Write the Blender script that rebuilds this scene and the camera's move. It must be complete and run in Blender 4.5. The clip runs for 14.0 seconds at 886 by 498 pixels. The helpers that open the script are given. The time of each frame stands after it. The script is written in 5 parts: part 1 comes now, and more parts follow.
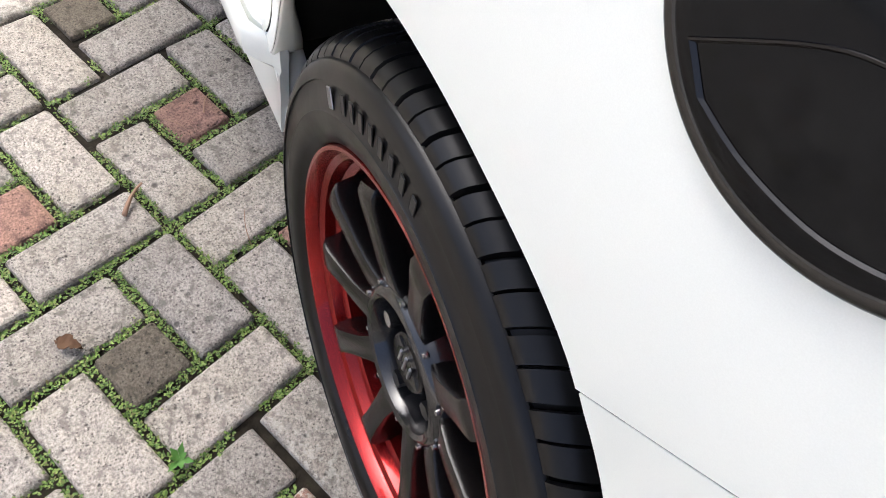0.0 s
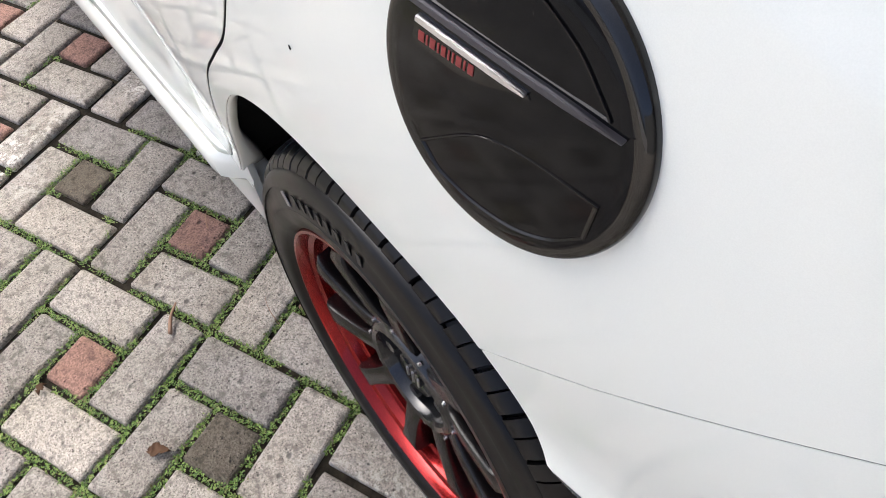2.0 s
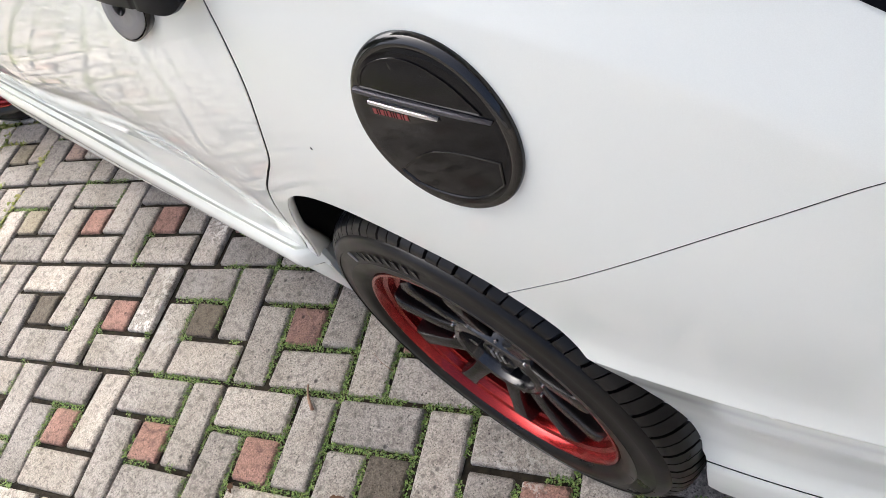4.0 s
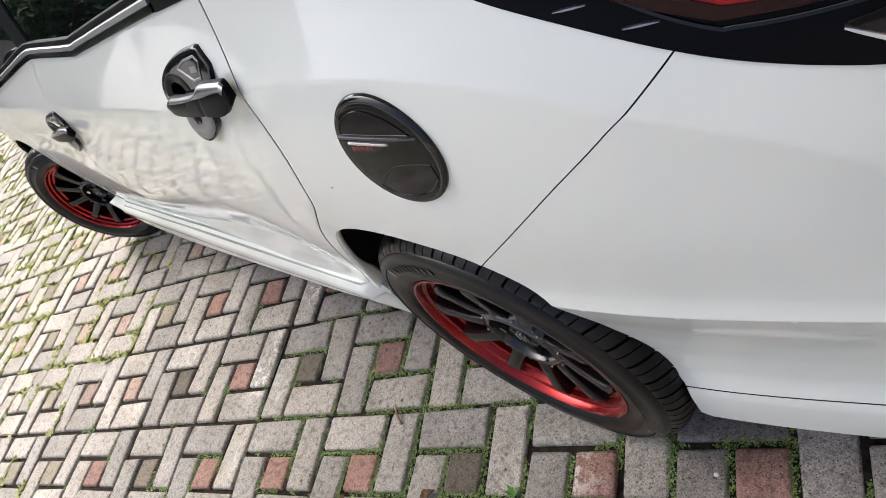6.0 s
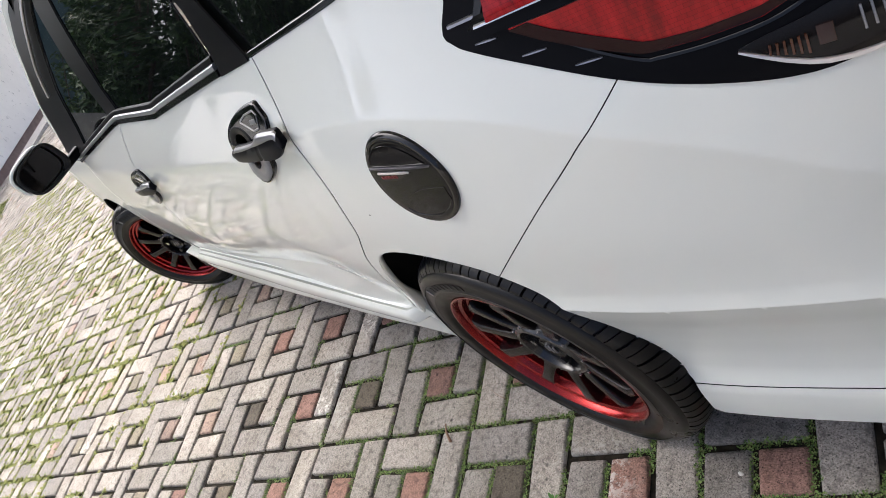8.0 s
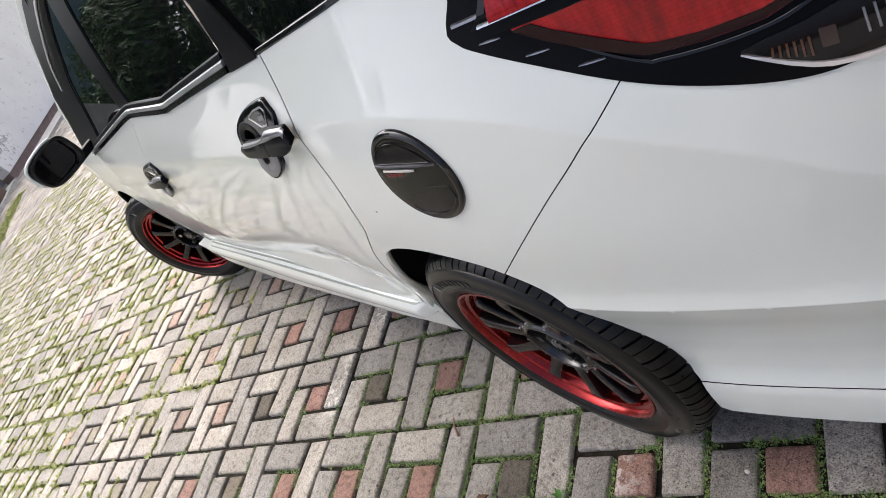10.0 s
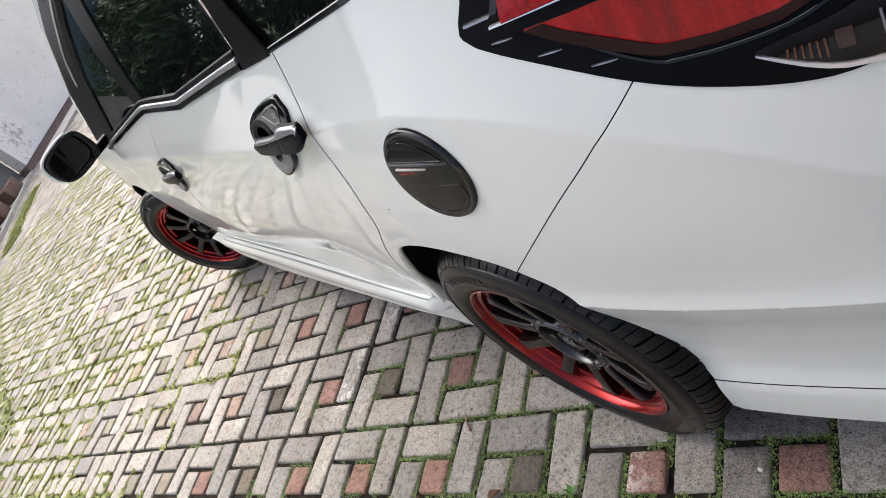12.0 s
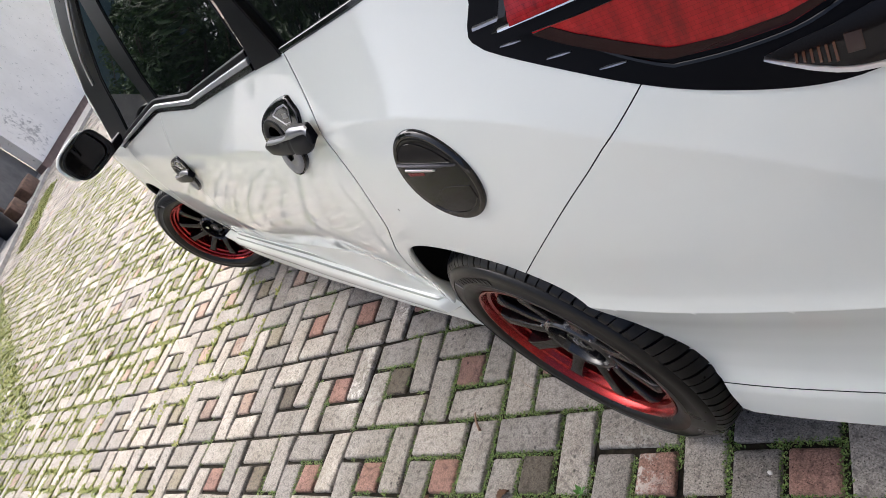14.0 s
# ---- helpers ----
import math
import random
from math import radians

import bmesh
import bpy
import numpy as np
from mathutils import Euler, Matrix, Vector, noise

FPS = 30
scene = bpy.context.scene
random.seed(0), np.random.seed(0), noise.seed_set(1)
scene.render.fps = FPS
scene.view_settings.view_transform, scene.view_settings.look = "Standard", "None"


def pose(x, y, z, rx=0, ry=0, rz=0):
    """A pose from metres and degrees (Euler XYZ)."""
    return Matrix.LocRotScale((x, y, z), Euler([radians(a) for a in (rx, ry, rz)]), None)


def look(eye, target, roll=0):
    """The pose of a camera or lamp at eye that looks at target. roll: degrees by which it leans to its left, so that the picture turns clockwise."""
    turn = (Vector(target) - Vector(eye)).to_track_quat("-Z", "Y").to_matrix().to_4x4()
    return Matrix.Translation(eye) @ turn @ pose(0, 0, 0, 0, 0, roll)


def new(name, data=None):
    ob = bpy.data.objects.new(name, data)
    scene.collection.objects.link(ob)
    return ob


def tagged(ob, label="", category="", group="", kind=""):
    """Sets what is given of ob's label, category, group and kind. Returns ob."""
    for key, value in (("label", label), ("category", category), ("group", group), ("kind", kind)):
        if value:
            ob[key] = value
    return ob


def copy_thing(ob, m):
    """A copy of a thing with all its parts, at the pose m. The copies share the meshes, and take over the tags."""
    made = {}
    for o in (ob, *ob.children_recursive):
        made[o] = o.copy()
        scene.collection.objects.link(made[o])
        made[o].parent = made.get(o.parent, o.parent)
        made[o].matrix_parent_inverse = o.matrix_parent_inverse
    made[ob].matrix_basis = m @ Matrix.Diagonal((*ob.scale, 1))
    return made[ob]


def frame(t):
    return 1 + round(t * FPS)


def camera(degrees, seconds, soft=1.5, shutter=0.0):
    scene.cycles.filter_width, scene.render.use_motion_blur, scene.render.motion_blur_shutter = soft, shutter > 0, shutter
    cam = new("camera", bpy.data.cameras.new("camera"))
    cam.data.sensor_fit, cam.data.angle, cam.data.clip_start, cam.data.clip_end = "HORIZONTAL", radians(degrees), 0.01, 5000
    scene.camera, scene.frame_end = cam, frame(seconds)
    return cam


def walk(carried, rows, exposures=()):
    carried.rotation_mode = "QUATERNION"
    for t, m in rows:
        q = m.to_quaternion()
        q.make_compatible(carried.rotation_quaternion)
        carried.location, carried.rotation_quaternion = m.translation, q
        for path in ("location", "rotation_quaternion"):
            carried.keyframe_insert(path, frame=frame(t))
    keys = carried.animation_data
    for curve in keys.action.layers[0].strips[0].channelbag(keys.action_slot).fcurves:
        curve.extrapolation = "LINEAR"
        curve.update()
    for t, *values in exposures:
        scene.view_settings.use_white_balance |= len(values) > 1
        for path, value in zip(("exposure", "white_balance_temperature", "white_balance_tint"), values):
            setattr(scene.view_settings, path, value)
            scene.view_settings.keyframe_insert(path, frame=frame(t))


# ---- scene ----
cam = camera(63.1, 14.0, soft=0.30)
PATH = [
    (0, (0.274, -0.183, 0.985), (-0.603, 0.486, -0.684), 15.9),
    (0.5, (0.31, -0.183, 1.033), (-0.603, 0.509, -0.607), 17.1),
    (1, (0.337, -0.181, 1.069), (-0.551, 0.531, -0.575), 14.1),
    (1.5, (0.362, -0.169, 1.099), (-0.533, 0.503, -0.559), 3.9),
    (2, (0.396, -0.168, 1.137), (-0.582, 0.443, -0.497), -6.9),
    (2.5, (0.429, -0.18, 1.175), (-0.612, 0.417, -0.425), -12.9),
    (3, (0.47, -0.192, 1.214), (-0.639, 0.389, -0.346), -22.4),
    (3.5, (0.522, -0.205, 1.243), (-0.632, 0.36, -0.289), -29.6),
    (4, (0.591, -0.226, 1.269), (-0.626, 0.308, -0.226), -34.6),
    (4.2, (0.615, -0.224, 1.266), (-0.646, 0.295, -0.197), -35.4),
    (6.3, (0.954, -0.303, 1.35), (-0.553, 0.212, 0.14), -47.9),
    (6.5, (0.98, -0.308, 1.356), (-0.548, 0.215, 0.177), -48.0),
    (7, (1.031, -0.33, 1.365), (-0.544, 0.195, 0.25), -48.5),
    (7.5, (1.06, -0.343, 1.364), (-0.543, 0.186, 0.291), -48.9),
    (8, (1.074, -0.341, 1.361), (-0.535, 0.192, 0.299), -49.3),
    (8.5, (1.08, -0.342, 1.363), (-0.533, 0.186, 0.306), -49.5),
    (9, (1.084, -0.338, 1.36), (-0.537, 0.18, 0.308), -49.7),
    (11.5, (1.08, -0.322, 1.364), (-0.556, 0.146, 0.312), -50.0),
    (12, (1.083, -0.321, 1.366), (-0.561, 0.139, 0.325), -50.4),
    (12.5, (1.085, -0.318, 1.368), (-0.562, 0.138, 0.328), -50.7),
    (13, (1.087, -0.318, 1.366), (-0.561, 0.142, 0.331), -50.5),
    (13.5, (1.088, -0.317, 1.366), (-0.565, 0.137, 0.335), -50.4),
    (14, (1.088, -0.316, 1.366), (-0.575, 0.123, 0.345), -50.5),
]
# the film brightens its picture while the dark tyre fills it
EXPOSURES = [(0, 2.42, 5980, 6), (1.5, 2.31, 5990, 6), (2.5, 2.07, 6000, 6), (3.3, 2.10, 6010, 6), (4.2, 1.97, 6010, 6), (6.3, 1.73, 5995, 6), (9.0, 1.68, 5970, 6), (14.0, 1.69, 5970, 6)]
walk(cam, [(t, look(eye, aim, roll)) for t, eye, aim, roll in PATH], EXPOSURES)

from mathutils import geometry

# ---------------------------------------------------------------- light
world = bpy.data.worlds.new("sky")
scene.world = world
world.use_nodes = True
wn = world.node_tree.nodes
sky = wn.new("ShaderNodeTexSky")
sky.sky_type = "NISHITA"
sky.sun_disc = False
SUN_ELEV, SUN_AZ = 55.0, 172.0        # degrees; azimuth from +x towards +y
sky.sun_elevation = radians(SUN_ELEV)
sky.sun_rotation = radians(90 - SUN_AZ)
sky.air_density, sky.dust_density, sky.ozone_density = 0.35, 8.0, 0.3
world.node_tree.links.new(sky.outputs[0], wn["Background"].inputs[0])
wn["Background"].inputs[1].default_value = 0.14
sun_dir = Vector((math.cos(radians(SUN_AZ)) * math.cos(radians(SUN_ELEV)),
                  math.sin(radians(SUN_AZ)) * math.cos(radians(SUN_ELEV)), math.sin(radians(SUN_ELEV))))
sun = new("sun", bpy.data.lights.new("sun", "SUN"))
sun.data.energy, sun.data.angle, sun.data.color = 0.28, radians(25.0), (1.0, 0.96, 0.90)
sun.matrix_world = look((0, 0, 20), Vector((0, 0, 20)) - sun_dir)


# ---------------------------------------------------------------- materials
def material(name, colour, rough=0.5, metal=0.0, coat=0.0, spec=0.5, coat_rough=0.03):
    m = bpy.data.materials.new(name)
    m.use_nodes = True
    b = m.node_tree.nodes["Principled BSDF"]
    b.inputs["Base Color"].default_value = (*colour, 1)
    b.inputs["Roughness"].default_value = rough
    b.inputs["Metallic"].default_value = metal
    b.inputs["Coat Weight"].default_value = coat
    b.inputs["Coat Roughness"].default_value = coat_rough
    b.inputs["Specular IOR Level"].default_value = spec
    return m


def node(m, kind, **values):
    n = m.node_tree.nodes.new(kind)
    for key, value in values.items():
        n.inputs[key.replace("_", " ")].default_value = value
    return n


def link(m, a, b):
    m.node_tree.links.new(a, b)


def shader(m):
    return m.node_tree.nodes["Principled BSDF"]


def ramp(m, fac, stops):
    r = m.node_tree.nodes.new("ShaderNodeValToRGB")
    while len(r.color_ramp.elements) < len(stops):
        r.color_ramp.elements.new(0.5)
    for e, (p, c) in zip(r.color_ramp.elements, stops):
        e.position, e.color = p, (*c, 1)
    link(m, fac, r.inputs[0])
    return r.outputs[0]


def mixed(m, fac, a, b, mode="MIX"):
    x = m.node_tree.nodes.new("ShaderNodeMix")
    x.data_type, x.blend_type = "RGBA", mode
    for src, k in ((fac, 0), (a, 6), (b, 7)):
        if isinstance(src, bpy.types.NodeSocket):
            link(m, src, x.inputs[k])
        elif k == 0:
            x.inputs[k].default_value = src
        else:
            x.inputs[k].default_value = (*src, 1)
    return x.outputs[2]


def bump(m, height, strength, distance=0.002):
    b = node(m, "ShaderNodeBump", Strength=strength, Distance=distance)
    link(m, height, b.inputs["Height"])
    link(m, b.outputs[0], shader(m).inputs["Normal"])


def world_pos(m):
    return m.node_tree.nodes.new("ShaderNodeNewGeometry").outputs["Position"]


def noise_tex(m, vec, scale, detail=4, rough=0.6):
    n = node(m, "ShaderNodeTexNoise", Scale=scale, Detail=detail, Roughness=rough)
    link(m, vec, n.inputs["Vector"])
    return n.outputs["Fac"]


def paver_material(name, base, dark, per_object):
    """Rough concrete: speckled aggregate, dark pits, lime stains, slow dirt; each stone a little different."""
    m = material(name, base, 0.9)
    p = world_pos(m)
    fine = noise_tex(m, p, 260, 4, 0.75)
    mid = noise_tex(m, p, 60, 5, 0.65)
    slow = noise_tex(m, p, 5, 4, 0.6)
    col = ramp(m, fine, [(0.30, dark), (0.43, tuple(c * 0.68 for c in base)), (0.54, base), (0.70, tuple(min(1, c * 1.38) for c in base))])
    col = mixed(m, ramp(m, mid, [(0.36, (0.95, 0.95, 0.95)), (0.49, (0, 0, 0))]), col, tuple(c * 0.46 for c in base))
    # open pores, a few large and many small
    pit = None
    for scale, keep, r0, r1 in ((38.0, 1.10, 0.10, 0.24), (120.0, 1.08, 0.14, 0.34), (240.0, 1.00, 0.17, 0.36)):
        v = node(m, "ShaderNodeTexVoronoi", Scale=scale, Randomness=1.0)
        link(m, p, v.inputs["Vector"])
        one = mixed(m, 1.0, ramp(m, v.outputs["Distance"], [(r0, (1, 1, 1)), (r1, (0, 0, 0))]), ramp(m, v.outputs["Color"], [(keep - 0.3, (0, 0, 0)), (keep - 0.28, (1, 1, 1))]), "MULTIPLY")
        pit = one if pit is None else mixed(m, 1.0, pit, one, "LIGHTEN")
    col = mixed(m, pit, col, tuple(c * 0.26 for c in base))
    lime = noise_tex(m, p, 36, 6, 0.8)
    gate = noise_tex(m, p, 2.1, 2, 0.5)
    # a patch of the yard that lime was spilt on
    away = m.node_tree.nodes.new("ShaderNodeVectorMath")
    away.operation = "DISTANCE"
    link(m, p, away.inputs[0])
    away.inputs[1].default_value = (-1.25, -0.55, 0.0)
    spill = node(m, "ShaderNodeMapRange", From_Min=0.62, From_Max=0.15, To_Min=0.0, To_Max=0.115)
    link(m, away.outputs["Value"], spill.inputs[0])
    gate = mixed(m, 1.0, gate, spill.outputs[0], "ADD")
    if per_object:
        rnd = m.node_tree.nodes.new("ShaderNodeObjectInfo").outputs["Random"]
    else:
        rnd = m.node_tree.nodes.new("ShaderNodeNewGeometry").outputs["Random Per Island"]
    gate = mixed(m, 1.0, gate, ramp(m, rnd, [(0.40, (0.18, 0.18, 0.18)), (0.55, (0.0, 0.0, 0.0))]), "SUBTRACT")
    lm = mixed(m, 1.0, ramp(m, lime, [(0.50, (0, 0, 0)), (0.55, (1, 1, 1))]), ramp(m, gate, [(0.60, (0, 0, 0)), (0.68, (0.95, 0.95, 0.95))]), "MULTIPLY")
    col = mixed(m, lm, col, (0.76, 0.74, 0.70))
    col = mixed(m, ramp(m, slow, [(0.35, (0.0, 0.0, 0.0)), (0.68, (0.75, 0.75, 0.75))]), col, mixed(m, 1.0, col, (0.62, 0.60, 0.55), "MULTIPLY"))
    tone = ramp(m, rnd, [(0.0, (0.74, 0.74, 0.75)), (0.5, (0.98, 0.97, 0.95)), (1.0, (1.18, 1.16, 1.12))])
    col = mixed(m, 1.0, col, tone, "MULTIPLY")
    link(m, col, shader(m).inputs["Base Color"])
    h = mixed(m, pit, mixed(m, 0.5, fine, mid), (0, 0, 0))
    bump(m, h, 1.0, 0.007)
    return m


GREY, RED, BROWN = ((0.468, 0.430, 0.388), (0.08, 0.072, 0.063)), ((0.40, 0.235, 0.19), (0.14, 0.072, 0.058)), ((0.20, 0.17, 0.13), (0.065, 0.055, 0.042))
# far stones are paler: the sheen of their low viewing angle is in the colour
FAR_RED, FAR_BROWN = ((0.44, 0.325, 0.268), (0.15, 0.095, 0.075)), ((0.31, 0.275, 0.21), (0.08, 0.07, 0.052))
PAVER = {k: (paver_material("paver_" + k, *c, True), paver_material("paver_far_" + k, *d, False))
         for k, c, d in (("grey", GREY, GREY), ("red", RED, FAR_RED), ("brown", BROWN, FAR_BROWN))}

m_soil = material("joint_soil", (0.06, 0.05, 0.038), 0.95, spec=0.1)
_p = world_pos(m_soil)
_soil = ramp(m_soil, noise_tex(m_soil, _p, 40, 5), [(0.3, (0.009, 0.008, 0.006)), (0.6, (0.028, 0.023, 0.017)), (0.8, (0.026, 0.036, 0.013))])
# beyond the yard the ground is pale trodden earth and dry grass
_len = m_soil.node_tree.nodes.new("ShaderNodeVectorMath")
_len.operation = "LENGTH"
link(m_soil, _p, _len.inputs[0])
_far = ramp(m_soil, noise_tex(m_soil, _p, 0.7, 5), [(0.35, (0.17, 0.17, 0.12)), (0.65, (0.30, 0.28, 0.23))])
_m = node(m_soil, "ShaderNodeMapRange", From_Min=17.0, From_Max=20.0)
link(m_soil, _len.outputs["Value"], _m.inputs[0])
link(m_soil, mixed(m_soil, _m.outputs[0], _soil, _far), shader(m_soil).inputs["Base Color"])
bump(m_soil, noise_tex(m_soil, _p, 90, 4), 0.9, 0.006)


def leaf_material(name, stops):
    m = material(name, stops[0], 0.6)
    r = m.node_tree.nodes.new("ShaderNodeNewGeometry").outputs["Random Per Island"]
    n = len(stops)
    link(m, ramp(m, r, [(i / (n - 1), c) for i, c in enumerate(stops)]), shader(m).inputs["Base Color"])
    return m


m_moss = leaf_material("moss", [(0.040, 0.072, 0.014), (0.085, 0.155, 0.026), (0.155, 0.245, 0.046), (0.25, 0.34, 0.085), (0.13, 0.11, 0.045)])
m_grass = leaf_material("grass", [(0.14, 0.18, 0.03), (0.24, 0.27, 0.055), (0.34, 0.32, 0.11)])
m_leaf = leaf_material("hedge_leaf", [(0.02, 0.05, 0.012), (0.04, 0.09, 0.02), (0.07, 0.13, 0.035)])

# pearl white paint under a clear coat
m_paint = material("white_paint", (0.80, 0.805, 0.765), 0.5, 0.0, 1.0, 0.2, 0.014)
shader(m_paint).inputs["Coat IOR"].default_value = 1.52
_n = noise_tex(m_paint, world_pos(m_paint), 1400, 2, 0.5)
link(m_paint, ramp(m_paint, _n, [(0.3, (0.770, 0.792, 0.728)), (0.7, (0.800, 0.822, 0.758))]), shader(m_paint).inputs["Base Color"])
# black for the shade in the gaps; mirror bezel and paint chip use it too
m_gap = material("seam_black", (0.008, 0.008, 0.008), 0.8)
m_black_plastic = material("black_plastic", (0.004, 0.004, 0.005), 0.30, 0, 0, 0.05)
m_gloss_black = material("gloss_black", (0.003, 0.003, 0.004), 0.12, 0, 0.0, 0.34)
m_satin_black = material("satin_black", (0.006, 0.006, 0.007), 0.34, 0.0, 0.1, 0.35, 0.2)
m_chrome = material("chrome", (0.62, 0.62, 0.65), 0.30, 1.0)
m_silver = material("silver_plastic", (0.26, 0.26, 0.28), 0.28, 0.9)
m_rubber = material("tyre_rubber", (0.016, 0.016, 0.017), 0.55, 0, 0, 0.26)
_p = world_pos(m_rubber)
link(m_rubber, ramp(m_rubber, noise_tex(m_rubber, _p, 14, 5), [(0.35, (0.0035, 0.0035, 0.0038)), (0.75, (0.0075, 0.0071, 0.0068))]), shader(m_rubber).inputs["Base Color"])
link(m_rubber, ramp(m_rubber, noise_tex(m_rubber, _p, 9, 4), [(0.3, (0.24, 0.24, 0.24)), (0.7, (0.40, 0.40, 0.40))]), shader(m_rubber).inputs["Roughness"])
m_red_rim = material("red_rim", (0.28, 0.010, 0.010), 0.24, 0.78, 0.3, 0.5, 0.05)
m_spoke = material("spoke_black", (0.0048, 0.0043, 0.0043), 0.25, 0.0, 0.0, 0.40)
m_hub = material("hub_black", (0.010, 0.010, 0.011), 0.18, 0.0, 0.4, 0.5, 0.05)
m_steel = material("steel", (0.5, 0.5, 0.5), 0.22, 1.0)
m_glass = material("tinted_glass", (0.004, 0.005, 0.005), 0.015, 0, 0.0, 0.5)
m_red_lens = material("red_lens", (0.30, 0.004, 0.008), 0.22, 0, 0.10, 0.25, 0.05)
# darker streaks and a fine brick-pattern net in the lens colour
_p = world_pos(m_red_lens)
_map = node(m_red_lens, "ShaderNodeMapping", Scale=(1.0, 0.5, 0.16))
link(m_red_lens, _p, _map.inputs["Vector"])
_c = ramp(m_red_lens, noise_tex(m_red_lens, _map.outputs[0], 85, 4, 0.6), [(0.30, (0.20, 0.003, 0.005)), (0.50, (0.33, 0.005, 0.008)), (0.70, (0.44, 0.009, 0.012))])
_net = node(m_red_lens, "ShaderNodeTexBrick", Scale=55.0, Mortar_Size=0.012, Color1=(1, 1, 1, 1), Color2=(0.85, 0.85, 0.85, 1), Mortar=(0.55, 0.55, 0.55, 1))
_turn = node(m_red_lens, "ShaderNodeMapping", Rotation=(radians(90), 0, 0))
link(m_red_lens, _p, _turn.inputs["Vector"])
link(m_red_lens, _turn.outputs[0], _net.inputs["Vector"])
link(m_red_lens, mixed(m_red_lens, 1.0, _c, _net.outputs["Color"], "MULTIPLY"), shader(m_red_lens).inputs["Base Color"])
m_dark_lens = material("smoked_lens", (0.006, 0.0045, 0.0045), 0.06, 0, 0.0, 0.22)
m_amber = material("amber_lens", (0.055, 0.016, 0.005), 0.15, 0, 0.3)
m_brown_lens = material("brown_bulb", (0.028, 0.011, 0.008), 0.2)
m_dark_red = material("dark_red_net", (0.014, 0.0015, 0.002), 0.2, spec=0.2)
m_liner = material("wheel_liner", (0.007, 0.0068, 0.0065), 0.95, spec=0.1)
m_lid = material("lid_black", (0.0030, 0.0027, 0.0027), 0.09, 0, 0.0, 0.20, 0.15)
m_rim_black = material("rim_black", (0.004, 0.004, 0.004), 0.08, 0, 0.0, 0.55)
shader(m_lid).inputs["Specular Tint"].default_value = (0.80, 0.88, 1.0, 1)
m_smoke = material("smoked_plastic", (0.0040, 0.0035, 0.0033), 0.20, 0, 0.0, 0.40, 0.1)
m_gunmetal = material("gunmetal", (0.085, 0.085, 0.10), 0.38, 0.85)
m_grey_plastic = material("grey_plastic", (0.17, 0.17, 0.18), 0.4)
m_dark_mirror = material("dark_mirror", (0.030, 0.029, 0.030), 0.03, 1.0)
m_letter = material("red_letter", (0.22, 0.022, 0.022), 0.4)
m_letter_tyre = material("tyre_letter", (0.011, 0.011, 0.0115), 0.4, spec=0.35)


# ---------------------------------------------------------------- mesh helpers
def part(name, bm, mat, parent, label="", smooth=True):
    me = bpy.data.meshes.new(name)
    bm.normal_update()
    bm.to_mesh(me)
    bm.free()
    for f in me.polygons:
        f.use_smooth = smooth
    me.materials.append(mat)
    ob = new(name, me)
    if parent is not None:
        ob.parent = parent
    if label:
        tagged(ob, label)
    return ob


def empty(name, loc=(0, 0, 0)):
    ob = new(name)
    ob.location = loc
    return ob


def add_box(bm, c, size, rot=None, bevel=0.0, seg=2):
    m = Matrix.Translation(c) @ (rot.to_4x4() if rot else Matrix.Identity(4)) @ Matrix.Diagonal((*size, 1))
    r = bmesh.ops.create_cube(bm, size=1.0, matrix=m)
    if bevel:
        vs = set(r["verts"])
        es = [e for e in bm.edges if e.verts[0] in vs and e.verts[1] in vs]
        bmesh.ops.bevel(bm, geom=es, offset=bevel, segments=seg, profile=0.5, affect="EDGES")
    return bm


def add_lathe(bm, profile, centre, seg=96, arc=(0, 2 * math.pi), closed=True):
    """Turns (radius, y) pairs round the y axis through centre."""
    rows = []
    n = seg if closed else seg + 1
    for r, y in profile:
        row = []
        for i in range(n):
            a = arc[0] + (arc[1] - arc[0]) * i / seg
            row.append(bm.verts.new((centre[0] + r * math.cos(a), centre[1] + y, centre[2] + r * math.sin(a))))
        rows.append(row)
    for ra, rb in zip(rows, rows[1:]):
        for i in range(seg):
            j = (i + 1) % n
            bm.faces.new((ra[i], ra[j], rb[j], rb[i]))
    return bm


def spline(pts, step=0.01):
    """A smooth line through the points (Catmull-Rom), at about the given step."""
    pts = [Vector(p) for p in pts]
    out = []
    for i in range(len(pts) - 1):
        p0, p1, p2, p3 = pts[max(i - 1, 0)], pts[i], pts[i + 1], pts[min(i + 2, len(pts) - 1)]
        n = max(2, int((p2 - p1).length / step))
        for k in range(n):
            t = k / n
            out.append(0.5 * (2 * p1 + (p2 - p0) * t + (2 * p0 - 5 * p1 + 4 * p2 - p3) * t * t + (3 * p1 - p0 - 3 * p2 + p3) * t ** 3))
    return out + [pts[-1]]


def straight(pts, step=0.01):
    out = []
    for a, b in zip(pts, pts[1:]):
        a, b = Vector(a), Vector(b)
        n = max(1, int((b - a).length / step))
        out += [a.lerp(b, k / n) for k in range(n)]
    return out + [Vector(pts[-1])]


# ---------------------------------------------------------------- the car's side as one smooth surface
def slopes(xs, ys):
    d = [(ys[i + 1] - ys[i]) / (xs[i + 1] - xs[i]) for i in range(len(xs) - 1)]
    m = [d[0]] + [0] * (len(xs) - 2) + [d[-1]]
    for i in range(1, len(xs) - 1):
        h0, h1 = xs[i] - xs[i - 1], xs[i + 1] - xs[i]
        m[i] = 0 if d[i - 1] * d[i] <= 0 else 3 * (h0 + h1) / ((2 * h1 + h0) / d[i - 1] + (h1 + 2 * h0) / d[i])
    return m


